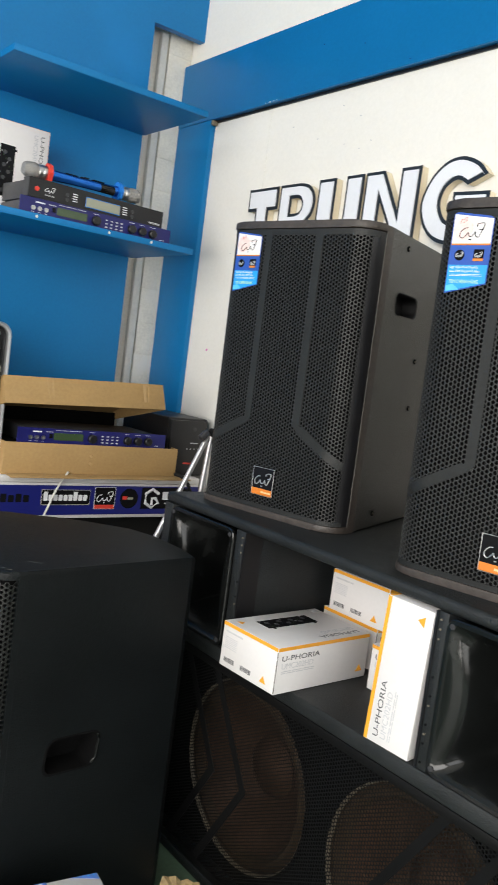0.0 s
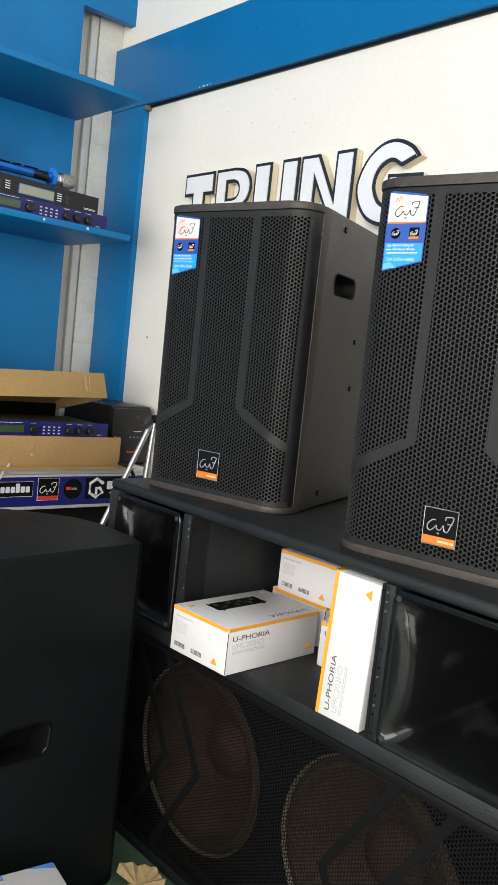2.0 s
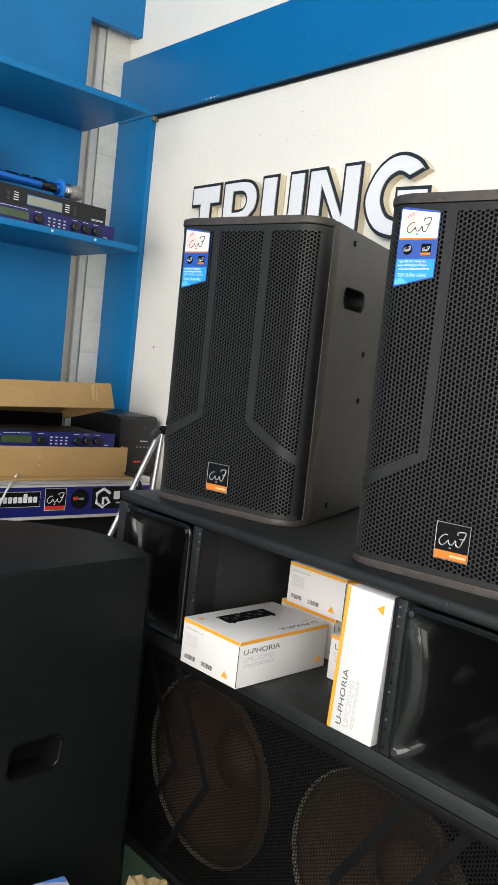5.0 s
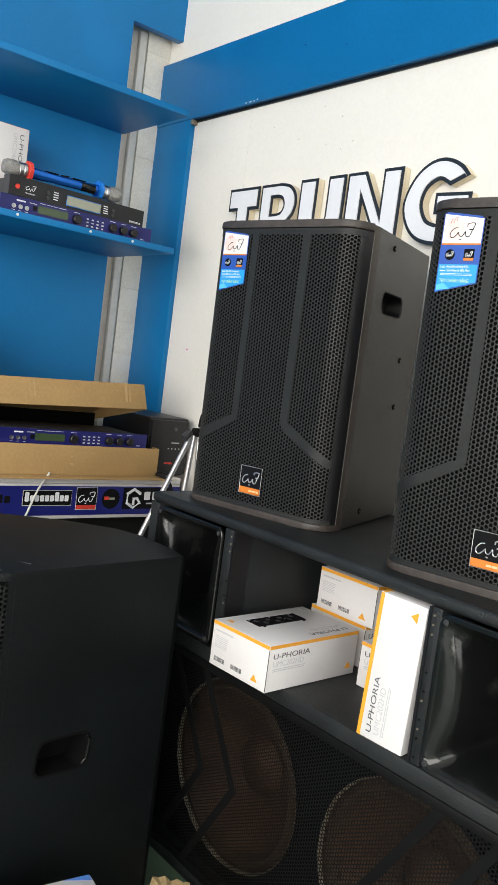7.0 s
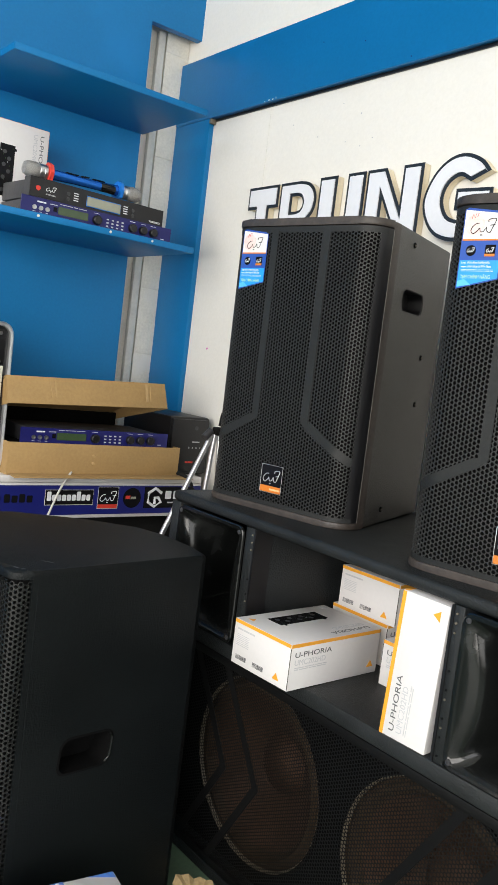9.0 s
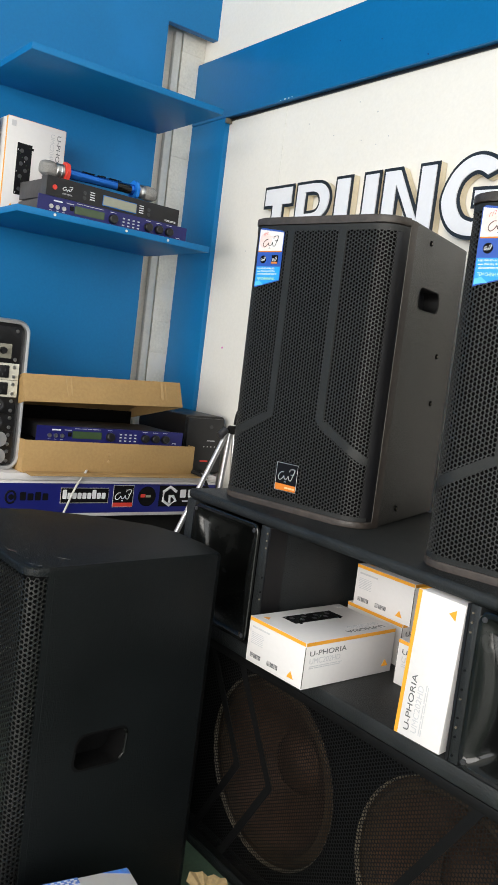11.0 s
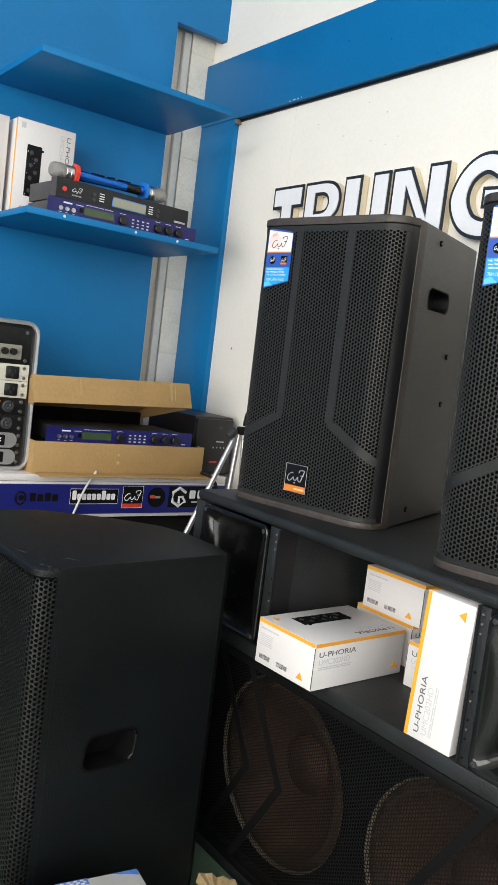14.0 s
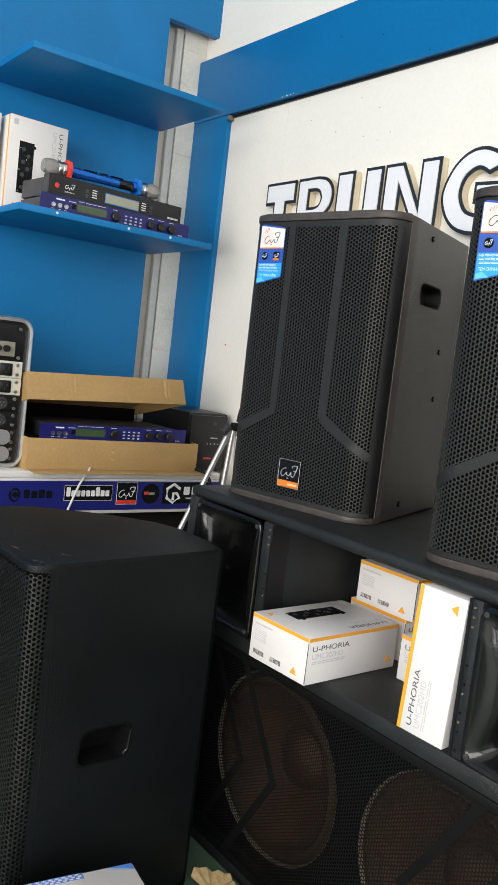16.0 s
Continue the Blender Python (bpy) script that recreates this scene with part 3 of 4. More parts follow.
    part("small_print", moved(bars(0.008, 0.0030, 1, 8, words=1), pose(-0.148, -0.0027, 0.4945)), PRINT, sticker)
    part("caption_line", moved(lettering("chính hãng tại Việt Nam", 0.0054, 0.0004, 0.0, 0.76), pose(-0.138, -0.0027, 0.4945)), PRINT, sticker)
    part("small_print", moved(bars(0.054, 0.004, 2, 8, fill=0.35), pose(-0.147, -0.0027, 0.4885)), PRINT, sticker)
    words = lettering("TEM CHÍNH HÃNG", 0.0080, 0.0004, 0.0, 0.74)
    part("guarantee_line", moved(words, pose(-0.147, -0.0027, 0.4785)), LIMEPRINT, sticker)
    part("printed_ray", lam([(-0.151, 0.466), (-0.128, 0.4685), (-0.140, 0.4775), (-0.1515, 0.474)], 0.00265, 0.0028), PALESKY, sticker)
    # side pocket handle and bolts on the tapered sides
    for s in (1, -1):
        m = Matrix.Translation((s * 0.1916, 0.054, 0)) @ pose(0, 0, 0, 0, 0, s * taper)
        def onside(y, z, out=0.0):
            return m @ Vector((s * out, y, z))
        rim_bm = bmesh.new()
        outer, inner_ = pocket_out, pocket_in
        v = [[rim_bm.verts.new(onside(0.142 + a, 0.470 + b, o)) for a, b in ring] for ring, o in ((outer, 0.0003), (outer, 0.0006), (inner_, -0.0010), (inner_, -0.034))]
        for a, b in zip(v, v[1:]):
            for k in range(len(outer)):
                rim_bm.faces.new((a[k], a[(k + 1) % len(outer)], b[(k + 1) % len(outer)], b[k]))
        rim_bm.faces.new(v[3])
        part("handle_pocket", rim_bm, BLACKMETAL, sp, "recessed black carrying handle")
        for y, z in ((0.108, 0.583), (0.236, 0.360), (0.238, 0.256), (0.112, 0.031)):
            bolt = bmesh.new()
            rod(onside(y, z, -0.001), onside(y, z, 0.0020), 0.0060, 0.0055, 16, bolt)
            bolt = part("bolt", bolt, FOAM, sp)
            part("socket", rod(onside(y, z, 0.0018), onside(y, z, 0.0027), 0.0024, 0.0020, 8), RIM, bolt, "bare steel socket")
    return sp


for (x, y), turn, lean, text in (((-0.0565, 0.0725), 10.8, 0.5, "black loudspeaker with perforated front and blue sticker, further along the cabinet"), ((0.531, 0.066), 10.8, 0.8, "black loudspeaker with perforated front and blue sticker, above the horn")):
    stood = loudspeaker((x, y, 0.7765), turn, text)
    stood.matrix_world = pose(x, y, 0.7765, 0, 0, turn) @ pose(0, 0, 0, lean)

# ---- the large horn and woofer cabinet ----
CX0, CX1, CD, CH = -0.31, 0.80, 0.50, 0.776
pa = thing("speaker_cabinet", "wide black loudspeaker cabinet with two horns and an equipment bay", "speaker cabinet", (0, 0, 0))
part("top_panel", block(CX0, CX1, 0.0, CD, 0.753, CH, 0.009, steps=4), BLACKPAINT, pa)
part("bottom_panel", block(CX0, CX1, 0.0, CD, 0.0, 0.024, 0.004), BLACKPAINT, pa)
for x0, x1 in ((CX0, CX0 + 0.034), (CX1 - 0.034, CX1)):
    part("side_panel", block(x0, x1, 0.0, CD, 0.024, 0.753, 0.004), BLACKPAINT, pa)
part("back_panel", block(CX0 + 0.034, CX1 - 0.034, CD - 0.02, CD, 0.024, 0.753), BLACKPAINT, pa)
part("middle_shelf", block(CX0 + 0.034, CX1 - 0.034, 0.0, CD - 0.02, 0.470, 0.500, 0.004), BLACKPAINT, pa)
for x0, x1 in ((-0.034, -0.002), (0.489, 0.509)):
    part("partition", block(x0, x1, 0.002, CD - 0.02, 0.500, 0.753, 0.002), BLACKPAINT, pa)
for x, s in ((-0.002, -1), (0.489, 1)):
    rail = bmesh.new()
    block(min(x, x - s * 0.003), max(x, x - s * 0.003), 0.004, 0.045, 0.501, 0.752, bm=rail)
    block(min(x - s * 0.003, x + s * 0.002), max(x - s * 0.003, x + s * 0.002), 0.0, 0.004, 0.501, 0.752, bm=rail)
    r = part("rack_rail", rail, BLACKMETAL, pa, "black steel rack rail")
    rng = random.Random(11)
    for k in range(16):
        z = 0.512 + 0.0152 * k
        if rng.random() < 0.6:
            part("rail_hole", rod((x + s * 0.008, -0.0004, z), (x + s * 0.008, 0.0021, z), 0.0018, sides=8), RIM if rng.random() < 0.5 else BLACKPRINT, r)


def bowed_ring(w, h, r, bow, n=5, m=10):
    """A rounded rectangle whose upright sides bow inwards at half height."""
    corners = rounded(w, h, r, n)
    out = []
    for k, (a, b) in enumerate(zip(corners, corners[1:] + corners[:1])):
        steps = m if k % (n + 1) == n else 1
        out += [(a[0] + (b[0] - a[0]) * q / steps, a[1] + (b[1] - a[1]) * q / steps) for q in range(steps)]
    return [(x * (1 - bow * (1 - (2 * z / h) ** 2)), z) for x, z in out]


def horn(x0, x1, z0, z1, depth, throat):
    """A flared horn: a moulded flange, a rolled lip and four walls that run back to a narrow throat, the side walls bowed inwards."""
    bm = bmesh.new()
    steps = 26
    cx, cz, w, h = (x0 + x1) / 2, (z0 + z1) / 2, x1 - x0, z1 - z0
    levels = [(w, h, 0.002, 0.018, 0), (w, h, -0.003, 0.018, 0), (w - 0.004, h - 0.004, -0.0045, 0.017, 0), (w - 0.016, h - 0.016, -0.0045, 0.016, 0)]
    for k in range(steps + 1):
        t = (k / steps) ** 1.8
        ww = throat + (w - 0.020 - throat) * (0.86 * (1 - t) + 0.14 * math.exp(-t / 0.05))
        hh = throat * 1.6 + (h - 0.020 - throat * 1.6) * (0.93 * (1 - t) + 0.07 * math.exp(-t / 0.045))
        levels.append((ww, hh, -0.002 + depth * t, 0.016 + 0.010 * math.sin(math.pi * min(t * 3, 1)) - 0.010 * t, 0.20 * (1 - math.exp(-t / 0.016)) * (1 - 0.5 * t)))
    rings = [[bm.verts.new((cx + a, y, cz + b)) for a, b in bowed_ring(ww, hh, min(r, ww / 2.05, hh / 2.05), bow)] for ww, hh, y, r, bow in levels]
    for a, b in zip(rings, rings[1:]):
        for j in range(len(a)):
            bm.faces.new((a[j], a[(j + 1) % len(a)], b[(j + 1) % len(a)], b[j]))
    bm.faces.new(rings[-1])
    return bm


for x0, x1 in ((CX0 + 0.036, -0.035), (0.511, CX1 - 0.035)):
    hn = part("horn", horn(x0, x1, 0.502, 0.751, 0.24, 0.05), PLASTIC, pa, "glossy black moulded plastic horn")
    for sx in (x0 + 0.012, x1 - 0.012):
        for sz in (0.515, 0.738):
            part("screw", lathe([(0.0048, 0.0), (0.0046, 0.0016), (0.0022, 0.0018), (0.0018, 0.0006)], 12, m=Matrix.Translation((sx, -0.0042, sz)) @ pose(0, 0, 0, 90)), DARKGREY, hn)
    part("throat_cap", lathe([(0.018, 0.0), (0.014, 0.006), (0.0, 0.008)], 16, m=Matrix.Translation(((x0 + x1) / 2, 0.236, 0.625)) @ pose(0, 0, 0, 90)), RIM, hn)

# woofers behind the lower grille
for wx, x0, x1 in ((0.037, CX0 + 0.034, 0.2615), (0.487, 0.2625, CX1 - 0.034)):
    board = opening(block(x0, x1, 0.050, 0.185, 0.024, 0.470), pose(wx, 0, 0.252, 0, 0, -90), [(0.191 * math.cos(radians(6 * k)), 0.191 * math.sin(radians(6 * k))) for k in range(60)])
    part("baffle", board, FOAM, pa, "black baffle board")
    m = Matrix.Translation((wx, 0.0495, 0.252)) @ pose(0, 0, 0, 90)
    wf = part("woofer", lathe([(0.1990, 0.0), (0.1985, 0.006), (0.1955, 0.0075), (0.1930, 0.0072)], 56, m=m, caps=False), FOAM, pa, "black basket flange")
    part("inner_rim", lathe([(0.1930, 0.0073), (0.1922, 0.0068), (0.1890, -0.001)], 56, m=m, caps=False), WOOFERRIM, wf, "bare metal inner edge")
    part("surround", lathe([(0.1890, -0.001), (0.1868, -0.006), (0.183, -0.004), (0.177, 0.004), (0.170, 0.005), (0.163, -0.001), (0.157, -0.012)], 48, m=m, caps=False), SURROUND, wf, "tan rolled edge")
    part("cone", lathe([(0.157, -0.012), (0.12, -0.036), (0.085, -0.062), (0.056, -0.082)], 48, m=m, caps=False), CONE, wf, "brown paper cone")
    part("dust_cap", lathe([(0.064, -0.076), (0.056, -0.064), (0.040, -0.054), (0.020, -0.048), (0.001, -0.047)], 32, m=m, caps=False), CONE, wf)


def flat(u, z, d):
    return (u, 0.004 + d, z)


CHEV = ([(-0.150, 0.462), (-0.016, 0.248), (-0.150, 0.030)], [(-0.045, 0.462), (0.090, 0.250), (-0.045, 0.030)])
CHEV = CHEV + tuple([(0.520 - u, z) for u, z in c] for c in CHEV)


def near_line(u, z, line, w):
    for (a, b), (c, d) in zip(line, line[1:]):
        t = min(max(((u - a) * (c - a) + (z - b) * (d - b)) / ((c - a) ** 2 + (d - b) ** 2), 0), 1)
        if math.hypot(u - a - t * (c - a), z - b - t * (d - b)) < w:
            return True
    return False


hex_sheet("lower_grille", LOWGRILLE, pa, CX0 + 0.052, CX1 - 0.050, 0.040, 0.455, 0.0070, 0.68, flat, lambda u, z: any(near_line(u, z, c, 0.007) for c in CHEV))
for c in CHEV:
    part("grille_band", strip(c, 0.017, flat, 0.0), LOWGRILLE, pa, "solid black band")
for x0, x1, z0, z1 in ((CX0 + 0.034, CX1 - 0.034, 0.452, 0.469), (CX0 + 0.034, CX1 - 0.034, 0.025, 0.042), (CX0 + 0.034, CX0 + 0.053, 0.042, 0.452), (CX1 - 0.053, CX1 - 0.034, 0.042, 0.452)):
    part("grille_frame", block(x0, x1, 0.002, 0.012, z0, z1, 0.001), LOWGRILLE, pa)

# ---- the floor-standing black loudspeaker beside it ----
sub = thing("floor_loudspeaker", "tall scuffed black loudspeaker standing on the floor", "loudspeaker", (0, 0, 0))
SH = 0.700
top_line = [(-0.44, -0.505), (-0.03, -0.505), (-0.019, -0.5035), (-0.009, -0.499), (-0.001, -0.491), (0.004, -0.480), (0.006, -0.468), (0.006, -0.455), (-0.018, -0.110), (-0.030, -0.094), (-0.09, -0.083), (-0.20, -0.085), (-0.27, -0.108), (-0.35, -0.19), (-0.45, -0.32), (-0.468, -0.46), (-0.46, -0.495)]
hm = Matrix.Translation((0.006, -0.455, 0)) @ pose(0, 0, 0, 0, 0, math.degrees(math.atan2(0.024, 0.345)))
shape = rounded(0.102, 0.062, 0.018)
body_bm = prism([(x, max(y, -0.470)) for x, y in top_line if not (y < -0.475)], 0.0, SH - 0.015)
opening(body_bm, hm, [(0.124 + a * 1.05 + 0.1 * b, 0.356 + b * 1.08) for a, b in shape])
part("body", body_bm, SUBPAINT, sub, "worn black painted wood")
part("side_edge", rod((0.0060, -0.4568, 0.02), (0.0060, -0.4568, SH - 0.016), 0.0006, sides=5), SUBPAINT, sub, "thin worn edge of the side board")
part("top_panel", prism(top_line, SH - 0.015, SH, 0.008, steps=3, top_only=True), SUBPAINT, sub, "black top with rounded edges")
part("bottom_panel", prism(top_line, 0.0, 0.02, 0.004), SUBPAINT, sub)
arc = 0.0275 * math.pi / 2


def wrap(u, z, d):
    """Along the front to the left of u = 0, then round the corner and on down the side."""
    r = 0.0275
    if u < 0:
        return (-0.025 + u, -0.502 + d, z)
    if u < arc:
        a = u / r
        return (-0.025 + (r - d) * math.sin(a), -0.502 + r - (r - d) * math.cos(a), z)
    return (0.0025 - d, -0.4745 + u - arc, z)


hex_sheet("front_grille", SUBGRILLE, sub, -0.41, arc + 0.014, 0.026, SH - 0.020, 0.0088, 0.66, wrap, None, 0.003)
part("grille_backing", prism([(-0.44, -0.492), (-0.03, -0.492), (-0.012, -0.488), (-0.006, -0.475), (-0.006, -0.46), (-0.44, -0.46)], 0.02, SH - 0.015), FOAM, sub, "black cloth")
# pocket handle on the side that faces the shop
pocket = bmesh.new()
lip = [(x * 1.09, z * 1.13) for x, z in shape]
deep = [(x * 0.95, z * 0.93) for x, z in shape]
levels = [[pocket.verts.new(hm @ Vector((o, 0.124 + a + skew * z_, 0.356 + z_))) for a, z_ in ring] for ring, o, skew in ((lip, 0.0003, 0.1), (lip, 0.0008, 0.1), (shape, 0.0010, 0.1), (deep, -0.050, 0.1))]
for a, b in zip(levels, levels[1:]):
    for k in range(len(shape)):
        pocket.faces.new((a[k], a[(k + 1) % len(shape)], b[(k + 1) % len(shape)], b[k]))
pocket.faces.new(levels[-1])
# Shade inside the recess is put into its flat black colour.
part("handle_pocket", pocket, FOAM, sub, "recessed black carrying handle")
# Glossy tube along one end of the pocket, added to draw its highlight.
edge_pts = [hm @ Vector((0.0008, 0.124 + a * 1.02 + 0.1 * z_, 0.356 + z_ * 1.02)) for a, z_ in shape[20:24] + shape[0:4]]
part("handle_glint", tube(edge_pts, 0.0030, sides=8), PLASTIC, sub, "glossy tube added for the highlight on the handle rim")

# scuffs in the paint of its top
SCUFF = mat("rubbed_brown_primer", (0.060, 0.036, 0.030), 0.6, vary=0.4, scale=90)
PALESCUFF = mat("pale_rubbed_paint", (0.055, 0.060, 0.060), 0.5, vary=0.5, scale=120)
for x, y, w, d, turn, m_ in ((-0.112, -0.486, 0.010, 0.0035, 25, SCUFF), (-0.045, -0.420, 0.012, 0.0012, 40, PALESCUFF), (-0.024, -0.486, 0.005, 0.0020, 30, PALESCUFF), (-0.012, -0.478, 0.004, 0.0018, 60, PALESCUFF)):
    spot = prism([(w * math.cos(radians(36 * k)) * (1 + 0.25 * math.sin(2.3 * k)), d * math.sin(radians(36 * k))) for k in range(10)], 0, 0.0004)
    part("scuff", moved(spot, pose(x, y, SH, 0, 0, turn)), m_, sub, "rubbed patch in the paint")

# ---- boxed sound cards ----
def carton(at, turn, label, m=None, group="boxed sound cards", model="UMC202HD"):
    """A white retail box lying flat: 0.160 wide (x), 0.245 deep (y), 0.0885 high (z)."""
    W, D, Hh = 0.160, 0.245, 0.0885
    bx = thing("sound_card_box", label, "box", at, turn, group)
    if m is not None:
        bx.matrix_world = m
    part("carton", block(0, W, 0, D, 0, Hh, 0.0012), CARTON, bx)
    part("edge_stripe", block(0.001, W - 0.001, -0.0005, 0, Hh - 0.0075, Hh - 0.0008), STRIPE, bx, "orange edge stripe")
    part("edge_stripe", block(W, W + 0.0005, 0.001, D - 0.001, Hh - 0.0075, Hh - 0.0008), STRIPE, bx, "orange edge stripe")
    part("edge_stripe", block(0.001, W - 0.001, D, D + 0.0005, Hh - 0.0075, Hh - 0.0008), STRIPE, bx, "orange edge stripe")
    part("edge_stripe", block(-0.0005, 0, 0.001, D - 0.001, Hh - 0.0075, Hh - 0.0008), STRIPE, bx, "orange edge stripe")
    part("flap_gap", block(W - 0.0007, W + 0.0003, -0.0004, 0.0006, 0.003, Hh - 0.0085), EDGELINE, bx, "dark gap at the folded flap")
    # short end
    part("small_print", moved(bars(0.050, 0.006, 1, 2), pose(0.010, 0, Hh - 0.022)), GREYPRINT, bx)
    part("small_print", moved(bars(0.036, 0.024, 7, 4, fill=0.35), pose(0.010, 0, Hh - 0.052)), GREYPRINT, bx)
    for bx_ in (0.012, 0.062):
        part("barcode", moved(bars_code(0.030, 0.009, 5), pose(bx_, 0, 0.011)), INK, bx)
    tri = moved(prism([(-0.009, 0), (0.009, 0), (0, 0.013)], 0, 0.0006), Matrix(((1, 0, 0, 0.128), (0, 0, -1, 0), (0, 1, 0, 0.011), (0, 0, 0, 1))))
    part("triangle_mark", tri, STRIPE, bx, "orange triangle")
    # long side
    side = pose(W, 0.012, 0, 0, 0, 90)
    part("product_name", moved(lettering("U-PHORIA", 0.0142, 0.0005, 0.0, 1.48), side @ pose(0, 0, Hh - 0.027)), INK, bx)
    part("model_name", moved(lettering(model, 0.0150, 0.0004, 0, 1.05), side @ pose(0.001, 0, Hh - 0.042)), GREYPRINT, bx)
    part("small_print", moved(bars(0.085, 0.007, 2, 6, fill=0.4), side @ pose(0.001, 0, Hh - 0.053)), GREYPRINT, bx)
    part("triangle_mark", moved(tri_plate(), side @ pose(0.212, 0, 0.014)), STRIPE, bx, "orange triangle")
    # top: picture of the unit and its name
    pic = block(0.030, 0.070, 0.055, 0.185, Hh, Hh + 0.0006)
    picture = part("unit_picture", pic, BLACKPRINT, bx, "printed picture of the black unit")
    for k in range(7):
        part("printed_knob", moved(lathe([(0.0055, 0), (0.004, 0.0004)], 12), pose(0.043 + 0.013 * (k % 2), 0.070 + 0.016 * k, Hh + 0.0006)), DARKGREY, picture)
    for k in range(14):
        part("printed_mark", block(0.033 + 0.006 * (k * 5 % 6), 0.0345 + 0.006 * (k * 5 % 6), 0.058 + 0.009 * k, 0.0615 + 0.009 * k, Hh + 0.0006, Hh + 0.0008), LCD if k % 3 else GREYPRINT, picture)
    for y in (0.064, 0.172):
        part("printed_foot", block(0.070, 0.075, y, y + 0.006, Hh, Hh + 0.0005), BLACKPRINT, picture)
    name_m = Matrix.Translation((0.136, 0.228, Hh)) @ Matrix(((0, 0, 1, 0), (-1, 0, 0, 0), (0, -1, 0, 0), (0, 0, 0, 1)))
    part("product_name", moved(lettering("U-PHORIA", 0.0155, 0.0004, 0.0, 1.48), name_m), INK, bx)
    part("model_name", moved(lettering(model, 0.016, 0.0004, 0, 1.05), Matrix.Translation((-0.018, 0, 0)) @ name_m), GREYPRINT, bx)
    part("triangle_mark", moved(prism([(-0.008, 0), (0.008, 0), (0, 0.012)], 0, 0.0006), pose(0.025, 0.018, Hh)), STRIPE, bx)
    part("grey_mark", block(0.010, 0.022, 0.222, 0.236, Hh, Hh + 0.0005), GREYPRINT, bx)
    return bx


def tri_plate():
    return moved(prism([(-0.009, 0), (0.009, 0), (0, 0.013)], 0, 0.0006), Matrix(((1, 0, 0, 0), (0, 0, -1, 0), (0, 1, 0, 0), (0, 0, 0, 1))))


b1 = carton((0.034, -0.052, 0.501), 2.0, "white sound card box with orange stripes lying in the bay")
copy_thing(b1, pose(0.014, 0.232, 0.501, 0, 0, 0))
b3 = copy_thing(b1, pose(0.034, 0.226, 0.5905, 0, 0, 1))
tagged(b3, "white sound card box stacked on another box")
b4 = copy_thing(b1, pose(0.231, 0.318, 0.501, 0, 0, -90))
tagged(b4, "white sound card box lying sideways behind the upright one")
b5 = copy_thing(b1, Matrix.Translation((0.386, -0.010, 0.5052)) @ pose(0, 0, 0, 0, 2.4, 0) @ pose(0, 0, 0, 0, 0, 6) @ Matrix(((0, 0, -1, 0.0885), (-1, 0, 0, 0.1605), (0, 1, 0, 0), (0, 0, 0, 1))))
tagged(b5, "white sound card box standing on end, leaning against the rack rail")

# ---- shelves ----
for z0, y1 in ((1.811, 0.374), (1.398, 0.380)):
    sh = thing("wall_shelf", "blue painted board shelf on the wall", "shelf", (PANEL_X, 0, z0), group="wall shelves")
    part("board", block(0.0005, 0.382, -0.236, y1, 0, 0.018, 0.0008), BLUE, sh)
    part("edge_strip", block(0.3822, 0.385, -0.236, y1, 0, 0.018, 0.0008), BLUE, sh, "blue edge strip")
    if z0 < 1.5:
        for y in (-0.13, 0.09, 0.23):
            part("screw_filler", rod((0.3846, y, 0.010), (0.3858, y, 0.010), 0.004, sides=10), GREYPIPE, sh)
SHELF = 1.4162


def processor(at, turn, label, unit_h=0.044):
    """A 19 inch sound processor facing +y of its own, 0.483 wide."""
    pr = thing("sound_processor", label, "processor", at, turn, "blue sound processors")
    part("case", block(-0.215, 0.215, 0.0002, 0.20, 0.0, unit_h - 0.002, 0.001), DARKGREY, pr, "dark grey steel case")
    fp = part("front_panel", moved(plate(0.483, unit_h, 0.004, 0.001), pose(-0.2415, 0, 0)), NAVY, pr, "navy blue front panel")
    F = -0.004
    part("brand_bar", moved(bars(0.026, 0.0045, 1, 3, words=1, fill=0.9), pose(-0.196, F, 0.031)), PRINT, fp)
    part("small_print", moved(bars(0.022, 0.004, 1, 4, words=2), pose(-0.158, F, 0.031)), GREYPRINT, fp)
    for k in range(3):
        x = -0.207 + 0.019 * k
        part("jack", moved(lathe([(0.0062, 0), (0.0062, 0.003), (0.0035, 0.003), (0.003, 0.001)], 14), pose(x + 0.004, F, 0.017, 90)), STEEL, fp)
        part("small_print", moved(bars(0.008, 0.002, 1, k, words=1), pose(x, F, 0.005)), PRINT, fp)
    part("display", moved(plate(0.092, 0.021, 0.002, 0.002), pose(-0.133, F, 0.011)), LCD, fp, "green display")
    part("small_print", moved(bars(0.086, 0.003, 1, 9), pose(-0.128, F, 0.037)), GREYPRINT, fp)
    part("power_switch", moved(plate(0.010, 0.012, 0.003), pose(-0.147, F, 0.016)), BLACKPRINT, fp)
    for x, r in ((-0.013, 0.0135), (0.105, 0.0128), (0.141, 0.0128), (0.177, 0.0128)):
        kn = part("knob", moved(lathe([(r, 0), (r * 0.94, 0.011), (r * 0.8, 0.0125), (0.0, 0.0125)], 24), pose(x, F, 0.020, 90)), BLACKMETAL, fp, "black knob")
        part("small_print", moved(bars(0.018, 0.0022, 1, int(x * 1000), words=2), pose(x - 0.009, F, 0.037)), PRINT, fp)
    for i in range(4):
        for j in range(3):
            part("button", moved(plate(0.0062, 0.0036, 0.002), pose(0.019 + 0.0165 * i, F, 0.008 + 0.0095 * j)), GREYPRINT, fp)
    part("small_print", moved(bars(0.014, 0.003, 1, 7, words=1), pose(0.205, F, 0.006)), PRINT, fp)
    return pr


PROC_TURN = 90
processor((-0.948, 0.070, SHELF), 91, "navy blue rack sound processor lying on the wall shelf")
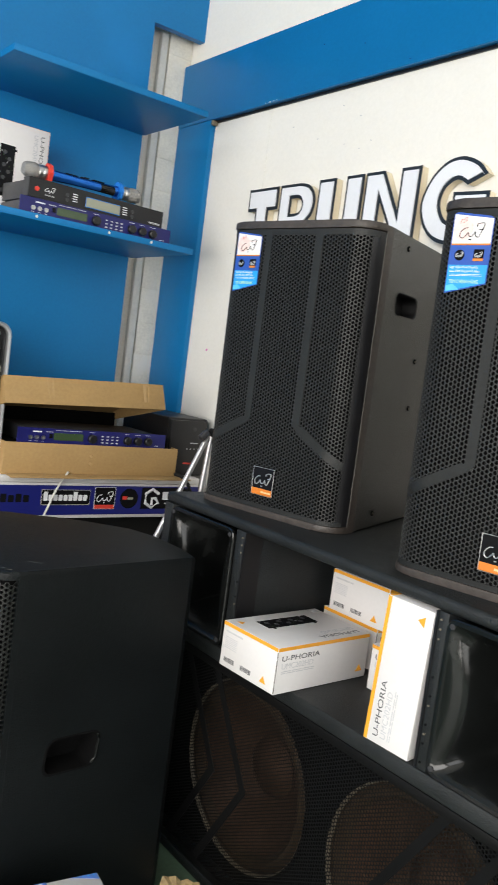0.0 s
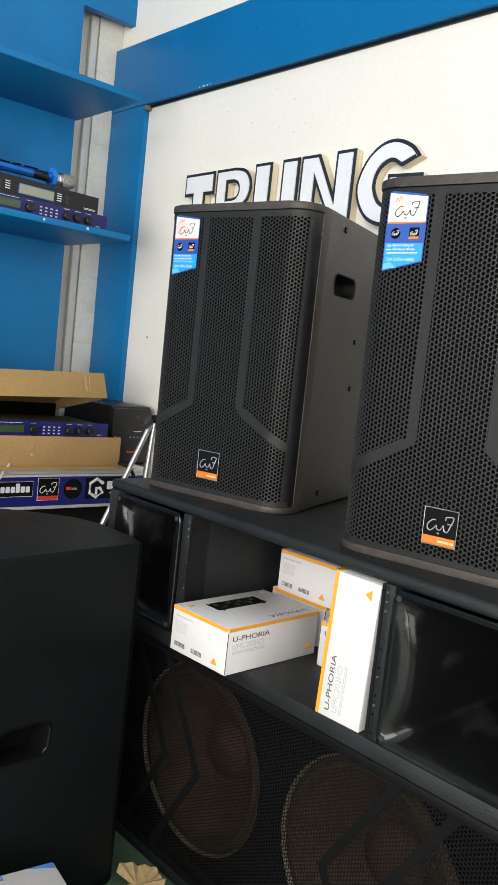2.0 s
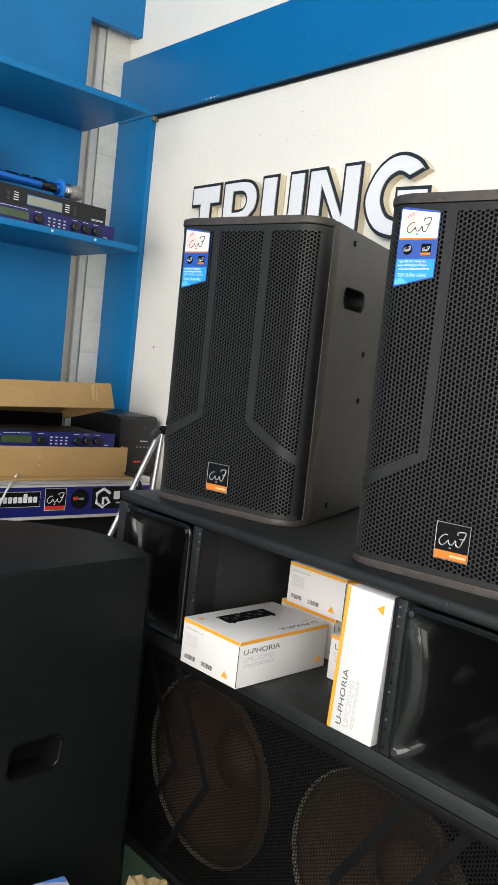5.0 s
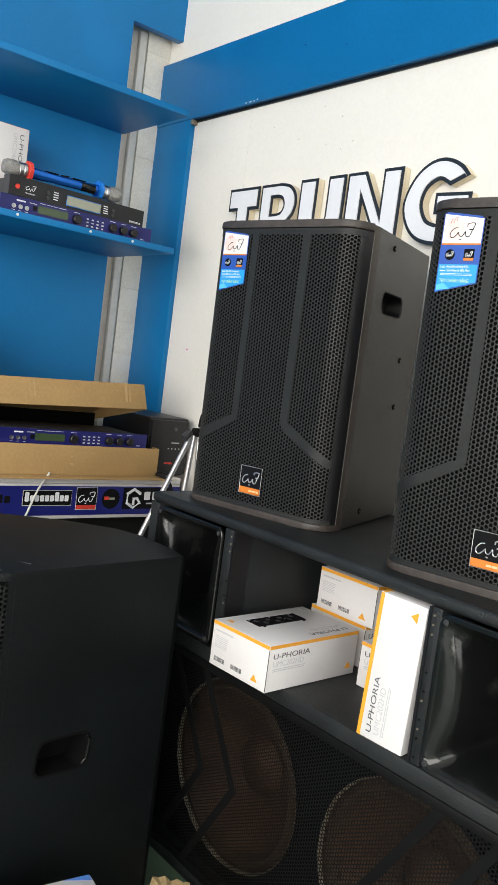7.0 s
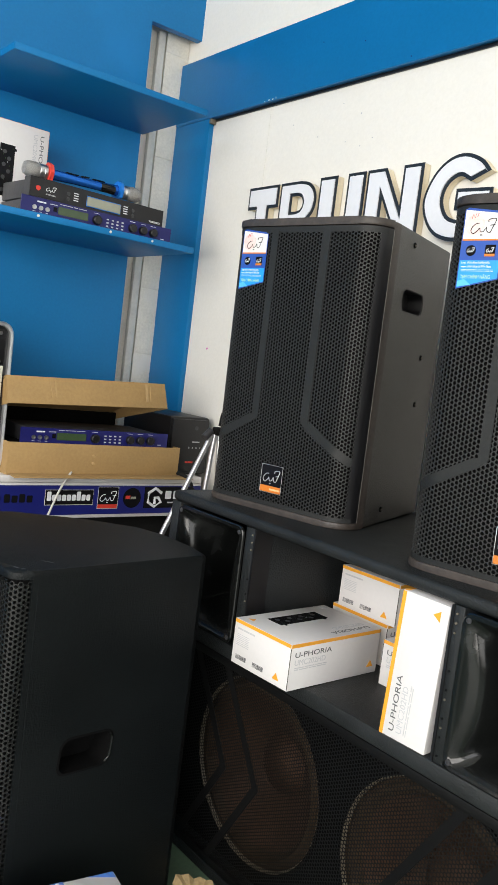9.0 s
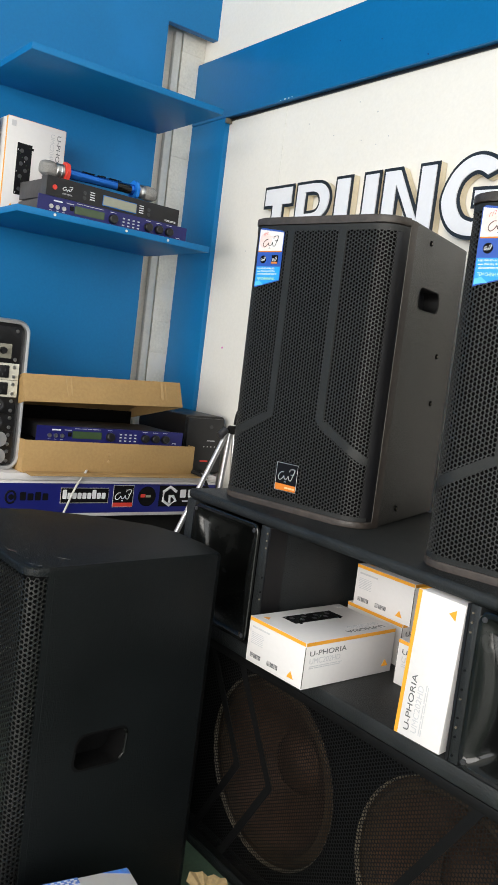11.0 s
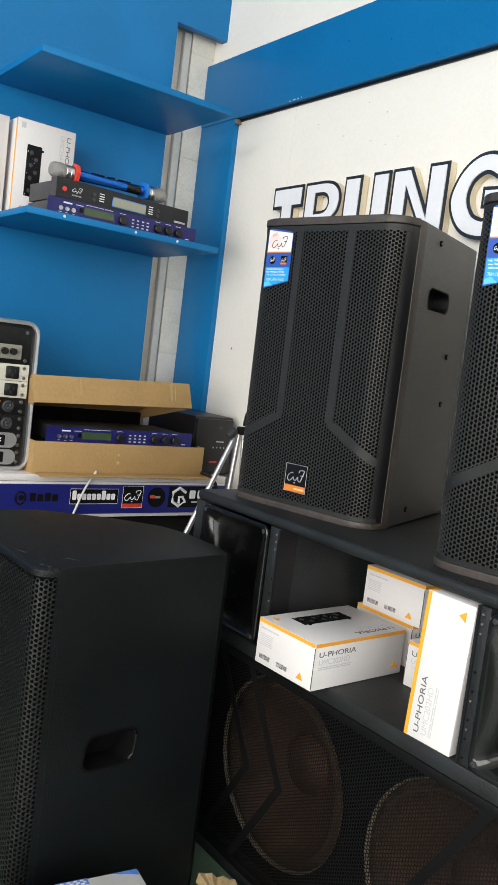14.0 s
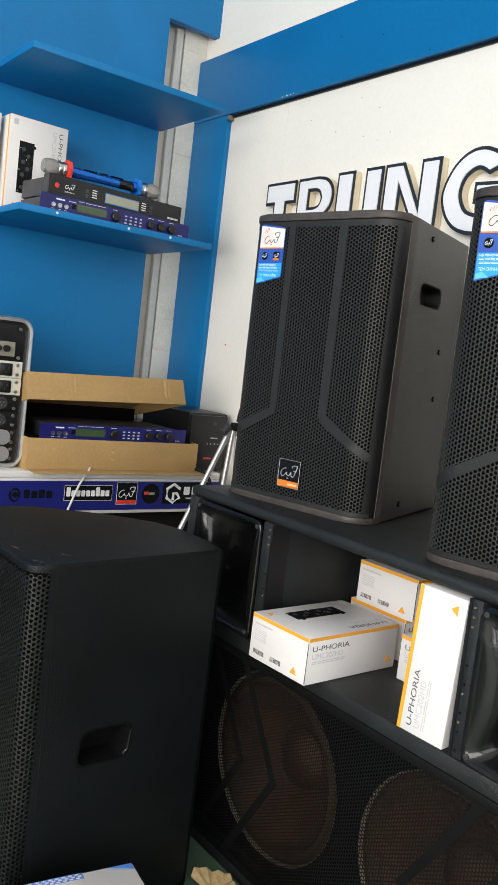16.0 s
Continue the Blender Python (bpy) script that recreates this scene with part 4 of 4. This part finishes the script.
# wireless receiver on top
rc = thing("wireless_receiver", "black wireless microphone receiver stacked on the blue processor", "receiver", (-0.957, 0.069, SHELF + 0.0445), 94.5)
part("case", block(-0.208, 0.208, 0.0002, 0.19, 0.0, 0.050, 0.002), DARKGREY, rc, "dark grey steel case")
fp = part("front_panel", moved(plate(0.445, 0.052, 0.004, 0.002), pose(-0.2225, 0, 0)), BLACKMETAL, rc, "black front panel")
for s in (-1, 1):
    part("rack_ear", block(min(s * 0.2225, s * 0.2195), max(s * 0.2225, s * 0.2195), 0, 0.03, 0, 0.052), DARKGREY, rc)
part("power_button", moved(lathe([(0.007, 0), (0.006, 0.003), (0, 0.003)], 16), pose(-0.198, -0.004, 0.024, 90)), RED, fp, "red power button")
part("brand_mark", moved(scribble(0.032, 0.018, 0.0009), pose(-0.175, -0.0045, 0.018)), PRINT, fp)
part("small_print", moved(bars(0.030, 0.004, 2, 3), pose(-0.174, -0.004, 0.010)), GREYPRINT, fp)
part("display", moved(plate(0.112, 0.025, 0.002, 0.002), pose(-0.045, -0.004, 0.010)), LCDPALE, fp, "pale lit-grey display")
part("display_frame", tube([(-0.046, -0.005, 0.009), (0.068, -0.005, 0.009), (0.068, -0.005, 0.036), (-0.046, -0.005, 0.036), (-0.046, -0.005, 0.009)], 0.0012, sides=4), BRIGHTBLUE, fp)
for x in (-0.105, 0.112):
    for z in (0.012, 0.026):
        part("button", moved(lathe([(0.0055, 0), (0.005, 0.002), (0, 0.002)], 14), pose(x, -0.004, z + 0.003, 90)), DARKGREY, fp)
for x, sd in ((-0.088, 1), (0.078, 2)):
    part("small_print", moved(bars(0.015, 0.026, 4, sd, words=2, fill=0.4), pose(x, -0.004, 0.010)), PRINT, fp)
part("small_print", moved(bars(0.040, 0.006, 2, 5), pose(0.172, -0.004, 0.008)), PRINT, fp)


def microphone(at, turn, ring, label):
    """A hand-held microphone lying along its own x, its head at the far end."""
    mc = thing("microphone", label, "microphone", at, turn, "wireless microphones")
    along = pose(0, 0, 0, 0, 90, 0) @ Matrix.Diagonal((0.9, 0.9, 0.94, 1))
    part("body", lathe([(0.012, 0.0), (0.0135, 0.01), (0.014, 0.10), (0.0165, 0.165), (0.019, 0.185)], 24, m=along), BLUEMETAL, mc, "shiny blue metal barrel")
    part("grip_band", lathe([(0.0128, -0.035), (0.0142, -0.03), (0.0142, 0.012), (0.0136, 0.014)], 20, m=along), PLASTIC, mc, "black end cap")
    part("display", block(0.085, 0.125, -0.008, 0.008, 0.0128, 0.0152, 0.001), BLACKPRINT, mc, "small black display")
    part("switch", block(0.06, 0.075, -0.004, 0.004, 0.013, 0.0165, 0.001), BLACKPRINT, mc)
    part("anti_roll_ring", lathe([(0.018, 0.178), (0.0325, 0.179), (0.0325, 0.190), (0.018, 0.191)], 8, m=along), ring, mc, "hexagonal rubber ring")
    part("collar", lathe([(0.0195, 0.19), (0.0225, 0.194), (0.0225, 0.202), (0.0208, 0.204), (0.0225, 0.206), (0.0225, 0.216), (0.0205, 0.218)], 24, m=along), STEEL, mc)
    part("head", lathe([(0.0205, 0.217), (0.0242, 0.226), (0.0245, 0.236), (0.0230, 0.252), (0.018, 0.261), (0.0, 0.265)], 24, m=along), MESHHEAD, mc, "silver wire mesh head")
    return mc


microphone((-0.985, 0.091, 1.5390), 270, RED, "blue wireless microphone with a red ring, lying on the receiver")
microphone((-1.010, -0.021, 1.5460), 91, BRIGHTBLUE, "blue wireless microphone with a blue ring, lying on the receiver")
STAND = Matrix(((0, 0, 1, 0), (1, 0, 0, 0), (0, 1, 0, 0), (0, 0, 0, 1))) @ Matrix.Scale(1.13, 4)
for x, y, t in ((-1.155, -0.200, 2), (-1.082, -0.212, 184)):
    carton((0, 0, 0), 0, "larger white sound card box standing upright on the wall shelf", Matrix.Translation((x - 0.098, y, SHELF + 0.0008)) @ pose(0, 0, 0, 0, 0, t) @ STAND, "boxed sound cards on the shelf", "UMC204HD")

# ---- table with the printed fascia ----
TX = -0.90
tb = thing("display_table", "white table with a dark blue printed fascia", "table", (0, 0, 0))
part("tabletop", block(-1.295, TX, -1.6, 0.50, 0.679, 0.699, 0.002), CARTON, tb, "white laminate top")
fascia = part("fascia", block(TX - 0.016, TX, -1.6, 0.50, 0.574, 0.678, 0.001), CARTON, tb, "white board edge")
part("printed_band", block(TX, TX + 0.001, -1.6, 0.50, 0.584, 0.671), SIGNBLUE, fascia, "dark blue printed band")
for y in (-1.5, 0.46):
    for x in (-1.27, -0.94):
        part("leg", block(x - 0.015, x + 0.015, y - 0.015, y + 0.015, 0.0, 0.679), DARKGREY, tb)
# Added black board that draws the dark area beneath the table.
part("under_table_dark", block(-0.962, -0.956, -1.48, 0.44, 0.01, 0.678), RUBBER, tb, "black board added for the dark under the table")
S = Matrix.Translation((TX + 0.0012, 0, 0)) @ pose(0, 0, 0, 0, 0, 90)
part("ring_mark", moved(tube([(0.014 * math.cos(a), 0, 0.017 * math.sin(a)) for a in [radians(15 * k) for k in range(25)]], 0.003, sides=6), S @ pose(-0.185, 0, 0.632)), BLACKPRINT, fascia)
part("ring_dot", moved(lathe([(0.008, 0), (0.008, 0.001)], 16), S @ pose(-0.183, 0, 0.632, 90)), BLACKPRINT, fascia)
for k in range(4):
    part("letter_bar", moved(plate(0.017, 0.020 if k % 2 else 0.024, 0.0008, 0.003), S @ pose(-0.158 + 0.022 * k, 0, 0.622)), BLACKPRINT, fascia)
pl = part("name_plate", moved(plate(0.152, 0.044, 0.0008), S @ pose(-0.038, 0, 0.614)), BLACKPRINT, fascia, "black plate with a thin frame")
part("plate_rim", moved(tube([(0, 0, 0), (0.152, 0, 0), (0.152, 0, 0.044), (0, 0, 0.044), (0, 0, 0)], 0.0008, sides=4), S @ pose(-0.038, -0.001, 0.614)), IVORY, pl)
for k in range(9):
    part("letter_bar", moved(plate(0.0125, 0.027 if k in (0, 6) else 0.018, 0.0006, 0.003), S @ pose(-0.032 + 0.0155 * k, -0.001, 0.626)), PRINT, pl)
pl = part("square_plate", moved(plate(0.068, 0.066, 0.0008, 0.003), S @ pose(0.130, 0, 0.601)), BLACKPRINT, fascia)
part("plate_rim", moved(tube([(0, 0, 0), (0.068, 0, 0), (0.068, 0, 0.066), (0, 0, 0.066), (0, 0, 0)], 0.0008, sides=4), S @ pose(0.130, -0.001, 0.601)), PRINT, pl)
part("pen_mark", moved(scribble(0.058, 0.040, 0.0012), S @ pose(0.135, -0.0015, 0.616)), PRINT, pl)
part("red_strip", moved(plate(0.066, 0.012, 0.0005), S @ pose(0.131, -0.0008, 0.602)), RED, pl)
pl = part("round_plate", moved(lathe([(0.031, 0), (0.031, 0.0008)], 32), S @ pose(0.247, 0, 0.633, 90)), BLACKPRINT, fascia)
part("name_bars", moved(bars(0.016, 0.010, 1, 3, words=1, fill=1), S @ pose(0.224, -0.001, 0.630)), RED, pl)
part("name_bars", moved(bars(0.018, 0.007, 1, 4, words=2, fill=1), S @ pose(0.242, -0.001, 0.630)), LCDPALE, pl)
pl = part("wide_plate", moved(plate(0.175, 0.066, 0.0008), S @ pose(0.290, 0, 0.601)), BLACKPRINT, fascia)
hexa = [(0.027 * math.cos(radians(60 * k + 30)), 0, 0.029 * math.sin(radians(60 * k + 30))) for k in range(6)]
part("hexagon_mark", moved(tube([hexa[k % 6] for k in (0, 1, 2, 3, 4, 5)] + [(0.012, 0, 0), (0.0, 0, 0), (0.0, 0, -0.02)], 0.0052, sides=6), S @ pose(0.328, -0.001, 0.634)), PRINT, pl)
for k in range(2):
    part("letter_bar", moved(plate(0.022, 0.026, 0.0006, 0.003), S @ pose(0.366 + 0.030 * k, -0.001, 0.629)), PRINT, pl)
part("small_print", moved(bars(0.050, 0.008, 1, 22, words=3), S @ pose(0.376, -0.001, 0.612)), GREYPRINT, pl)

# ---- on the table: open carton with a second processor ----
bx = thing("cardboard_box", "open brown cardboard box holding a sound processor", "box", (-0.905, 0.125, 0.6992), 90)
part("lid_back", block(-0.282, 0.222, 0.3265, 0.33, 0.093, 0.164), CARDBOARD, bx)
# Black sheet in front of the cardboard draws the shade inside the lid.
part("lid_shade", block(-0.277, 0.220, 0.3205, 0.326, 0.093, 0.163), FOAM, bx, "black sheet for the shade inside the raised lid")
tray = part("tray", block(-0.282, 0.282, 0, 0.004, 0.0, 0.092, 0.001), CARDBOARD, bx, "cardboard tray")
part("tray_wall", block(-0.282, -0.278, 0.0042, 0.33, 0.0, 0.092), CARDBOARD, tray)
part("tray_wall", block(0.278, 0.282, 0.0042, 0.33, 0.0, 0.092), CARDBOARD, tray)
part("tray_wall", block(-0.278, 0.278, 0.326, 0.33, 0.0, 0.092), CARDBOARD, tray)
part("tray_floor", block(-0.278, 0.278, 0.0042, 0.326, 0.0, 0.004), CARDBOARD, tray)
# Two shiny dents, drawn as raised dots in a lighter, glossier colour.
for z in (0.036, 0.058):
    part("dent_dot", moved(lathe([(0.006, 0), (0.005, 0.002), (0.001, 0.003)], 12), pose(-0.018, 0, z, 90)), CARDTAPE, tray, "raised glossy dot drawn for a shiny dent in the cardboard")
flapm = pose(0, -0.0005, 0.002, 4, 0, 0)
part("front_flap", moved(block(-0.275, 0.315, -0.045, 0, 0.0, 0.003, 0.001), flapm), CARDBOARD, bx, "loose cardboard flap")
lid_m = pose(0, 0.33, 0.082, -21, -1.8, 0)
lid = part("lid", moved(block(-0.288, 0.226, -0.345, 0.0, 0.076, 0.080), lid_m), CARDBOARD, bx, "raised cardboard lid")
part("lid_front", moved(block(-0.288, 0.225, -0.350, -0.3455, 0.0, 0.080, 0.001), lid_m), CARDBOARD, lid)
for x in (-0.288, 0.222):
    part("lid_side", moved(prism([(-0.345, 0.0), (-0.01, 0.05), (-0.01, 0.074), (-0.345, 0.074)], 0, 0.004), lid_m @ Matrix(((0, 0, 1, x), (1, 0, 0, 0), (0, 1, 0, 0), (0, 0, 0, 1)))), CARDBOARD, lid)
for x, w in ((-0.158, 0.003), (-0.147, 0.005), (0.150, 0.008), (0.163, 0.003)):
    part("tape", moved(block(0, w, -0.3507, -0.350, 0.020, 0.074), lid_m @ pose(x, 0, 0, 0, 260 * x % 15 - 7, 0)), CARDTAPE, lid, "clear packing tape")
tagged(new("packing_foam", mesh_of("packing_foam", block(-1.225, -0.915, -0.155, 0.385, 0.7038, 0.7885, 0.004), FOAM)), "black packing foam inside the cardboard box", "foam")
processor((-0.918, 0.120, 0.789), PROC_TURN, "navy blue rack sound processor in an open cardboard box")

# ---- power supply unit ----
ups = thing("power_supply", "black upright power supply unit on the table", "power supply", (-0.945, 0.475, 0.6992), 90)
part("case", prism([(-0.085, 0.006), (0.065, 0.006), (0.065, 0.30), (-0.085, 0.30)], 0.0, 0.190, 0.008), BLACKMETAL, ups)
fpn = part("front_panel", block(-0.080, 0.062, -0.004, 0.006, 0.006, 0.182, 0.004), BLACKMETAL, ups, "dark grey front")
part("small_print", moved(bars(0.030, 0.006, 1, 1, words=2), pose(0.0, -0.0042, 0.105)), GREYPRINT, fpn)
for k in range(4):
    part("lamp_dot", moved(plate(0.003, 0.004, 0.001), pose(-0.012 + 0.014 * k, -0.004, 0.088)), GREYPRINT, fpn)
part("ring_mark", moved(lathe([(0.007, 0), (0.005, 0.0008)], 14), pose(0.012, -0.004, 0.155, 90)), DARKGREY, fpn)
part("red_mark", moved(bars(0.030, 0.010, 1, 1, words=2), pose(-0.02, -0.0042, 0.035)), RED, fpn)

# ---- rack case with stacked units ----
rk = thing("rack_case", "black equipment case with rounded aluminium edges, filled with rack units", "rack case", (-0.945, -0.425, 0.6992), 90)
RW, RH = 0.545, 0.416
part("shell", moved(prism([(x, z + RH / 2) for x, z in rounded(RW - 0.006, RH - 0.006, 0.034)], 0.012, 0.33), Matrix(((1, 0, 0, 0), (0, 0, 1, 0), (0, 1, 0, 0), (0, 0, 0, 1)))), BLACKMETAL, rk, "black laminate shell")
ring_bm = bmesh.new()
o_, i_ = rounded(RW, RH, 0.036), rounded(RW - 0.023, RH - 0.023, 0.027)
lv = [[ring_bm.verts.new((x, y, z + RH / 2)) for x, z in ring] for ring, y in ((o_, 0.03), (o_, 0.003), ([(x * 0.985, z * 0.98) for x, z in o_], -0.003), (i_, -0.002), (i_, 0.012))]
for a, b in zip(lv, lv[1:]):
    for k in range(len(o_)):
        ring_bm.faces.new((a[k], a[(k + 1) % len(o_)], b[(k + 1) % len(o_)], b[k]))
part("edge_frame", ring_bm, ALU, rk, "rounded aluminium edge")
top = RH - 0.022
for k, (h, m_, kind_) in enumerate(((0.098, BLACKMETAL, "glass"), (0.046, IVORY, "outlets"), (0.046, IVORY, "outlets"), (0.046, BLACKMETAL, "knob"), (0.046, BLACKMETAL, "knob"), (0.046, BLACKMETAL, "oval"), (0.046, BLACKMETAL, "oval"))):
    z1, z0 = top, top - h
    top = z0 - 0.0008
    unit = part("rack_unit", block(-0.250, 0.250, 0.004, 0.0115, z0, z1, 0.001), m_, rk, "ivory socket strip" if kind_ == "outlets" else "black rack panel")
    for zz in (z0 + 0.010, z1 - 0.010):
        for s in (-1, 1):
            part("rack_screw", moved(lathe([(0.0055, 0), (0.004, 0.003), (0, 0.003)], 12), pose(s * 0.236, 0.004, zz, 90)), STEEL, unit)
    if kind_ == "glass":
        inner_unit = part("inset_panel", block(-0.19, 0.224, 0.001, 0.004, z0 + 0.012, z0 + 0.052, 0.002), SMOKED, unit, "ivory control panel behind smoked plastic")
        for x in (0.15, 0.176, 0.200):
            part("knob", moved(lathe([(0.010, 0), (0.008, 0.010), (0, 0.010)], 18), pose(x, 0.001, z0 + 0.033, 90)), BLACKMETAL, inner_unit)
    if kind_ == "outlets":
        for x in (-0.12, -0.05, 0.05, 0.145, 0.203):
            outlet = part("socket", block(x - 0.0185, x + 0.0185, -0.001, 0.004, z0 + 0.006, z1 - 0.006, 0.003), BLACKMETAL, unit, "black power socket")
            for px, pz in ((-0.007, 0.004), (0.007, 0.004), (0.0, -0.008)):
                part("slot", block(x + px - 0.0015, x + px + 0.0015, -0.0014, -0.0009, (z0 + z1) / 2 + pz - 0.004, (z0 + z1) / 2 + pz + 0.004), DARKGREY, outlet)
    if kind_ == "knob":
        sock = part("cable_socket", moved(lathe([(0.017, 0), (0.016, 0.004), (0.012, 0.005), (0.011, 0.001), (0.001, 0.001)], 20), pose(0.200, 0.004, (z0 + z1) / 2, 90)), DARKGREY, unit, "round black cable socket")
        for q in range(3):
            part("contact_pin", moved(lathe([(0.0022, 0), (0.0018, 0.003), (0.0003, 0.003)], 8), pose(0.200 + 0.006 * math.cos(radians(120 * q + 30)), 0.003, (z0 + z1) / 2 + 0.006 * math.sin(radians(120 * q + 30)), 90)), STEEL, sock)
        part("lamp_dot", moved(lathe([(0.003, 0), (0.002, 0.002), (0.0003, 0.002)], 10), pose(0.176, 0.004, z1 - 0.010, 90)), STRIPE, unit)
        part("small_print", moved(bars(0.03, 0.004, 1, 3), pose(0.10, 0.004, z1 - 0.009)), GREYPRINT, unit)
    if kind_ == "oval":
        ov = moved(prism([(x, z) for x, z in rounded(0.464, 0.042, 0.020)], 0, 0.004), Matrix(((1, 0, 0, 0.0), (0, 0, -1, 0.004), (0, 1, 0, (z0 + z1) / 2), (0, 0, 0, 1))))
        oval = part("display_frame", ov, ALU, unit, "silver oval frame")
        part("display", moved(plate(0.25, 0.030, 0.001, 0.004), pose(-0.052, 0.0, (z0 + z1) / 2 - 0.015)), BLACKPRINT, oval)
        part("small_print", moved(bars(0.022, 0.014, 2, 3, words=2), pose(0.165, -0.001, (z0 + z1) / 2 - 0.007)), PRINT, oval)

# ---- folded tripod between the table and the cabinet ----
tp = thing("tripod", "folded aluminium tripod with black clamps", "tripod", (-0.60, 0.30, 0.0))
for i, (a, b) in enumerate((((0.0, -0.255, 0.32), (0, 0.0, 0.872)), ((-0.02, -0.02, 0.30), (0, 0.012, 0.875)), ((0.03, 0.045, 0.30), (0.0, 0.028, 0.885)))):
    leg = part("leg", rod(a, b, 0.0074, 0.0074, 14), ALU, tp)
    part("foot", rod(a, Vector(a) + Vector((0, 0, -0.03)), 0.012, 0.010, 12), RUBBER, leg)
part("long_foot", rod((0.0, -0.255, 0.30), (0.0, -0.395, 0.002), 0.008, 0.008, 12), ALU, tp)
part("rear_foot", rod((-0.02, -0.02, 0.28), (-0.04, 0.02, 0.002), 0.008, 0.008, 12), ALU, tp)
part("rear_foot", rod((0.03, 0.045, 0.28), (0.05, 0.055, 0.002), 0.008, 0.008, 12), ALU, tp)
part("clamp", block(-0.010, 0.010, 0.006, 0.034, 0.872, 0.896, 0.005), RUBBER, tp, "black plastic clamp")
part("clamp_knob", rod((0.005, -0.026, 0.866), (0.005, -0.006, 0.886), 0.011, 0.010, 14), DARKGREY, tp)
part("strap", tube(smooth_line([Vector((0.01, 0.02, 0.90)), Vector((0.015, 0.022, 0.935)), Vector((0.01, 0.045, 0.955)), Vector((0.0, 0.06, 0.92)), Vector((0.0, 0.05, 0.89))]), 0.006, sides=8), RUBBER, tp, "black strap")
tagged(new("cable", mesh_of("cable", tube(smooth_line([Vector((-0.93, 0.05, 0.7025)), Vector((-0.893, 0.030, 0.706)), Vector((-0.888, 0.0, 0.660)), Vector((-0.885, -0.03, 0.588)), Vector((-0.886, -0.05, 0.545)), Vector((-0.888, -0.06, 0.49))]), 0.0032, sides=10), GREYPIPE)), "thin grey cable hanging over the table edge", "cable")
tagged(new("cable", mesh_of("cable", tube(smooth_line([Vector((-0.95, 0.40, 0.706)), Vector((-0.88, 0.415, 0.709)), Vector((-0.86, 0.44, 0.67)), Vector((-0.868, 0.455, 0.60)), Vector((-0.87, 0.45, 0.50))]), 0.006, sides=10), RUBBER)), "thick black cable hanging over the table edge", "cable")

# ---- on the floor ----
pk = thing("parcel", "white carton with blue printed edges on the floor", "box", (0.111, -0.317, 0), -8)
part("carton", block(0, 0.22, -0.34, 0, 0, 0.193, 0.004), CARTON, pk)
part("printed_edge", block(0.001, 0.016, -0.339, -0.090, 0.193, 0.1934), PALEBLUE, pk, "blue printed edge")
for k in range(22):
    for q in range(3):
        part("printed_check", block(0.003 + 0.0045 * q, 0.006 + 0.0045 * q, -0.334 + 0.011 * k + 0.004 * (q % 2), -0.328 + 0.011 * k + 0.004 * (q % 2), 0.1934, 0.1937), CARTON, pk)
corner = part("printed_corner", prism([(0.003, -0.003), (0.019, -0.003), (0.003, -0.048)], 0.193, 0.1934), PALEBLUE, pk, "blue printed corner")
for k in range(4):
    part("printed_ray", prism([(0.0045, -0.008 - 0.009 * k), (0.013 - 0.003 * k, -0.008 - 0.009 * k), (0.0045, -0.011 - 0.009 * k)], 0.1934, 0.1937), SKYPRINT, corner)
fan = bmesh.new()
rows_ = []
for k in range(15):
    a = radians(-15 + 14 * k)
    lift = 0.006 * (k % 2)
    rows_.append([fan.verts.new((r * math.cos(a), r * math.sin(a), 0.010 + lift * r / 0.05 + 0.25 * r + 0.004 * math.sin(3 * a))) for r in (0.006, 0.03, 0.052 + 0.005 * math.sin(5 * a))])
for a, b in zip(rows_, rows_[1:]):
    for k in range(2):
        fan.faces.new((a[k], a[k + 1], b[k + 1], b[k]))
extruded = bmesh.ops.extrude_face_region(fan, geom=fan.faces[:])
bmesh.ops.translate(fan, vec=(0, 0, -0.003), verts=[g for g in extruded["geom"] if isinstance(g, bmesh.types.BMVert)])
block(-0.02, 0.02, -0.02, 0.02, 0.0, 0.012, 0.004, bm=fan)
straw = tagged(new("straw_ornament", mesh_of("straw_ornament", fan, TAN)), "small pleated tan straw piece on the floor", "ornament")
straw.matrix_world = pose(0.035, -0.075, 0.0, 0, 0, 20)
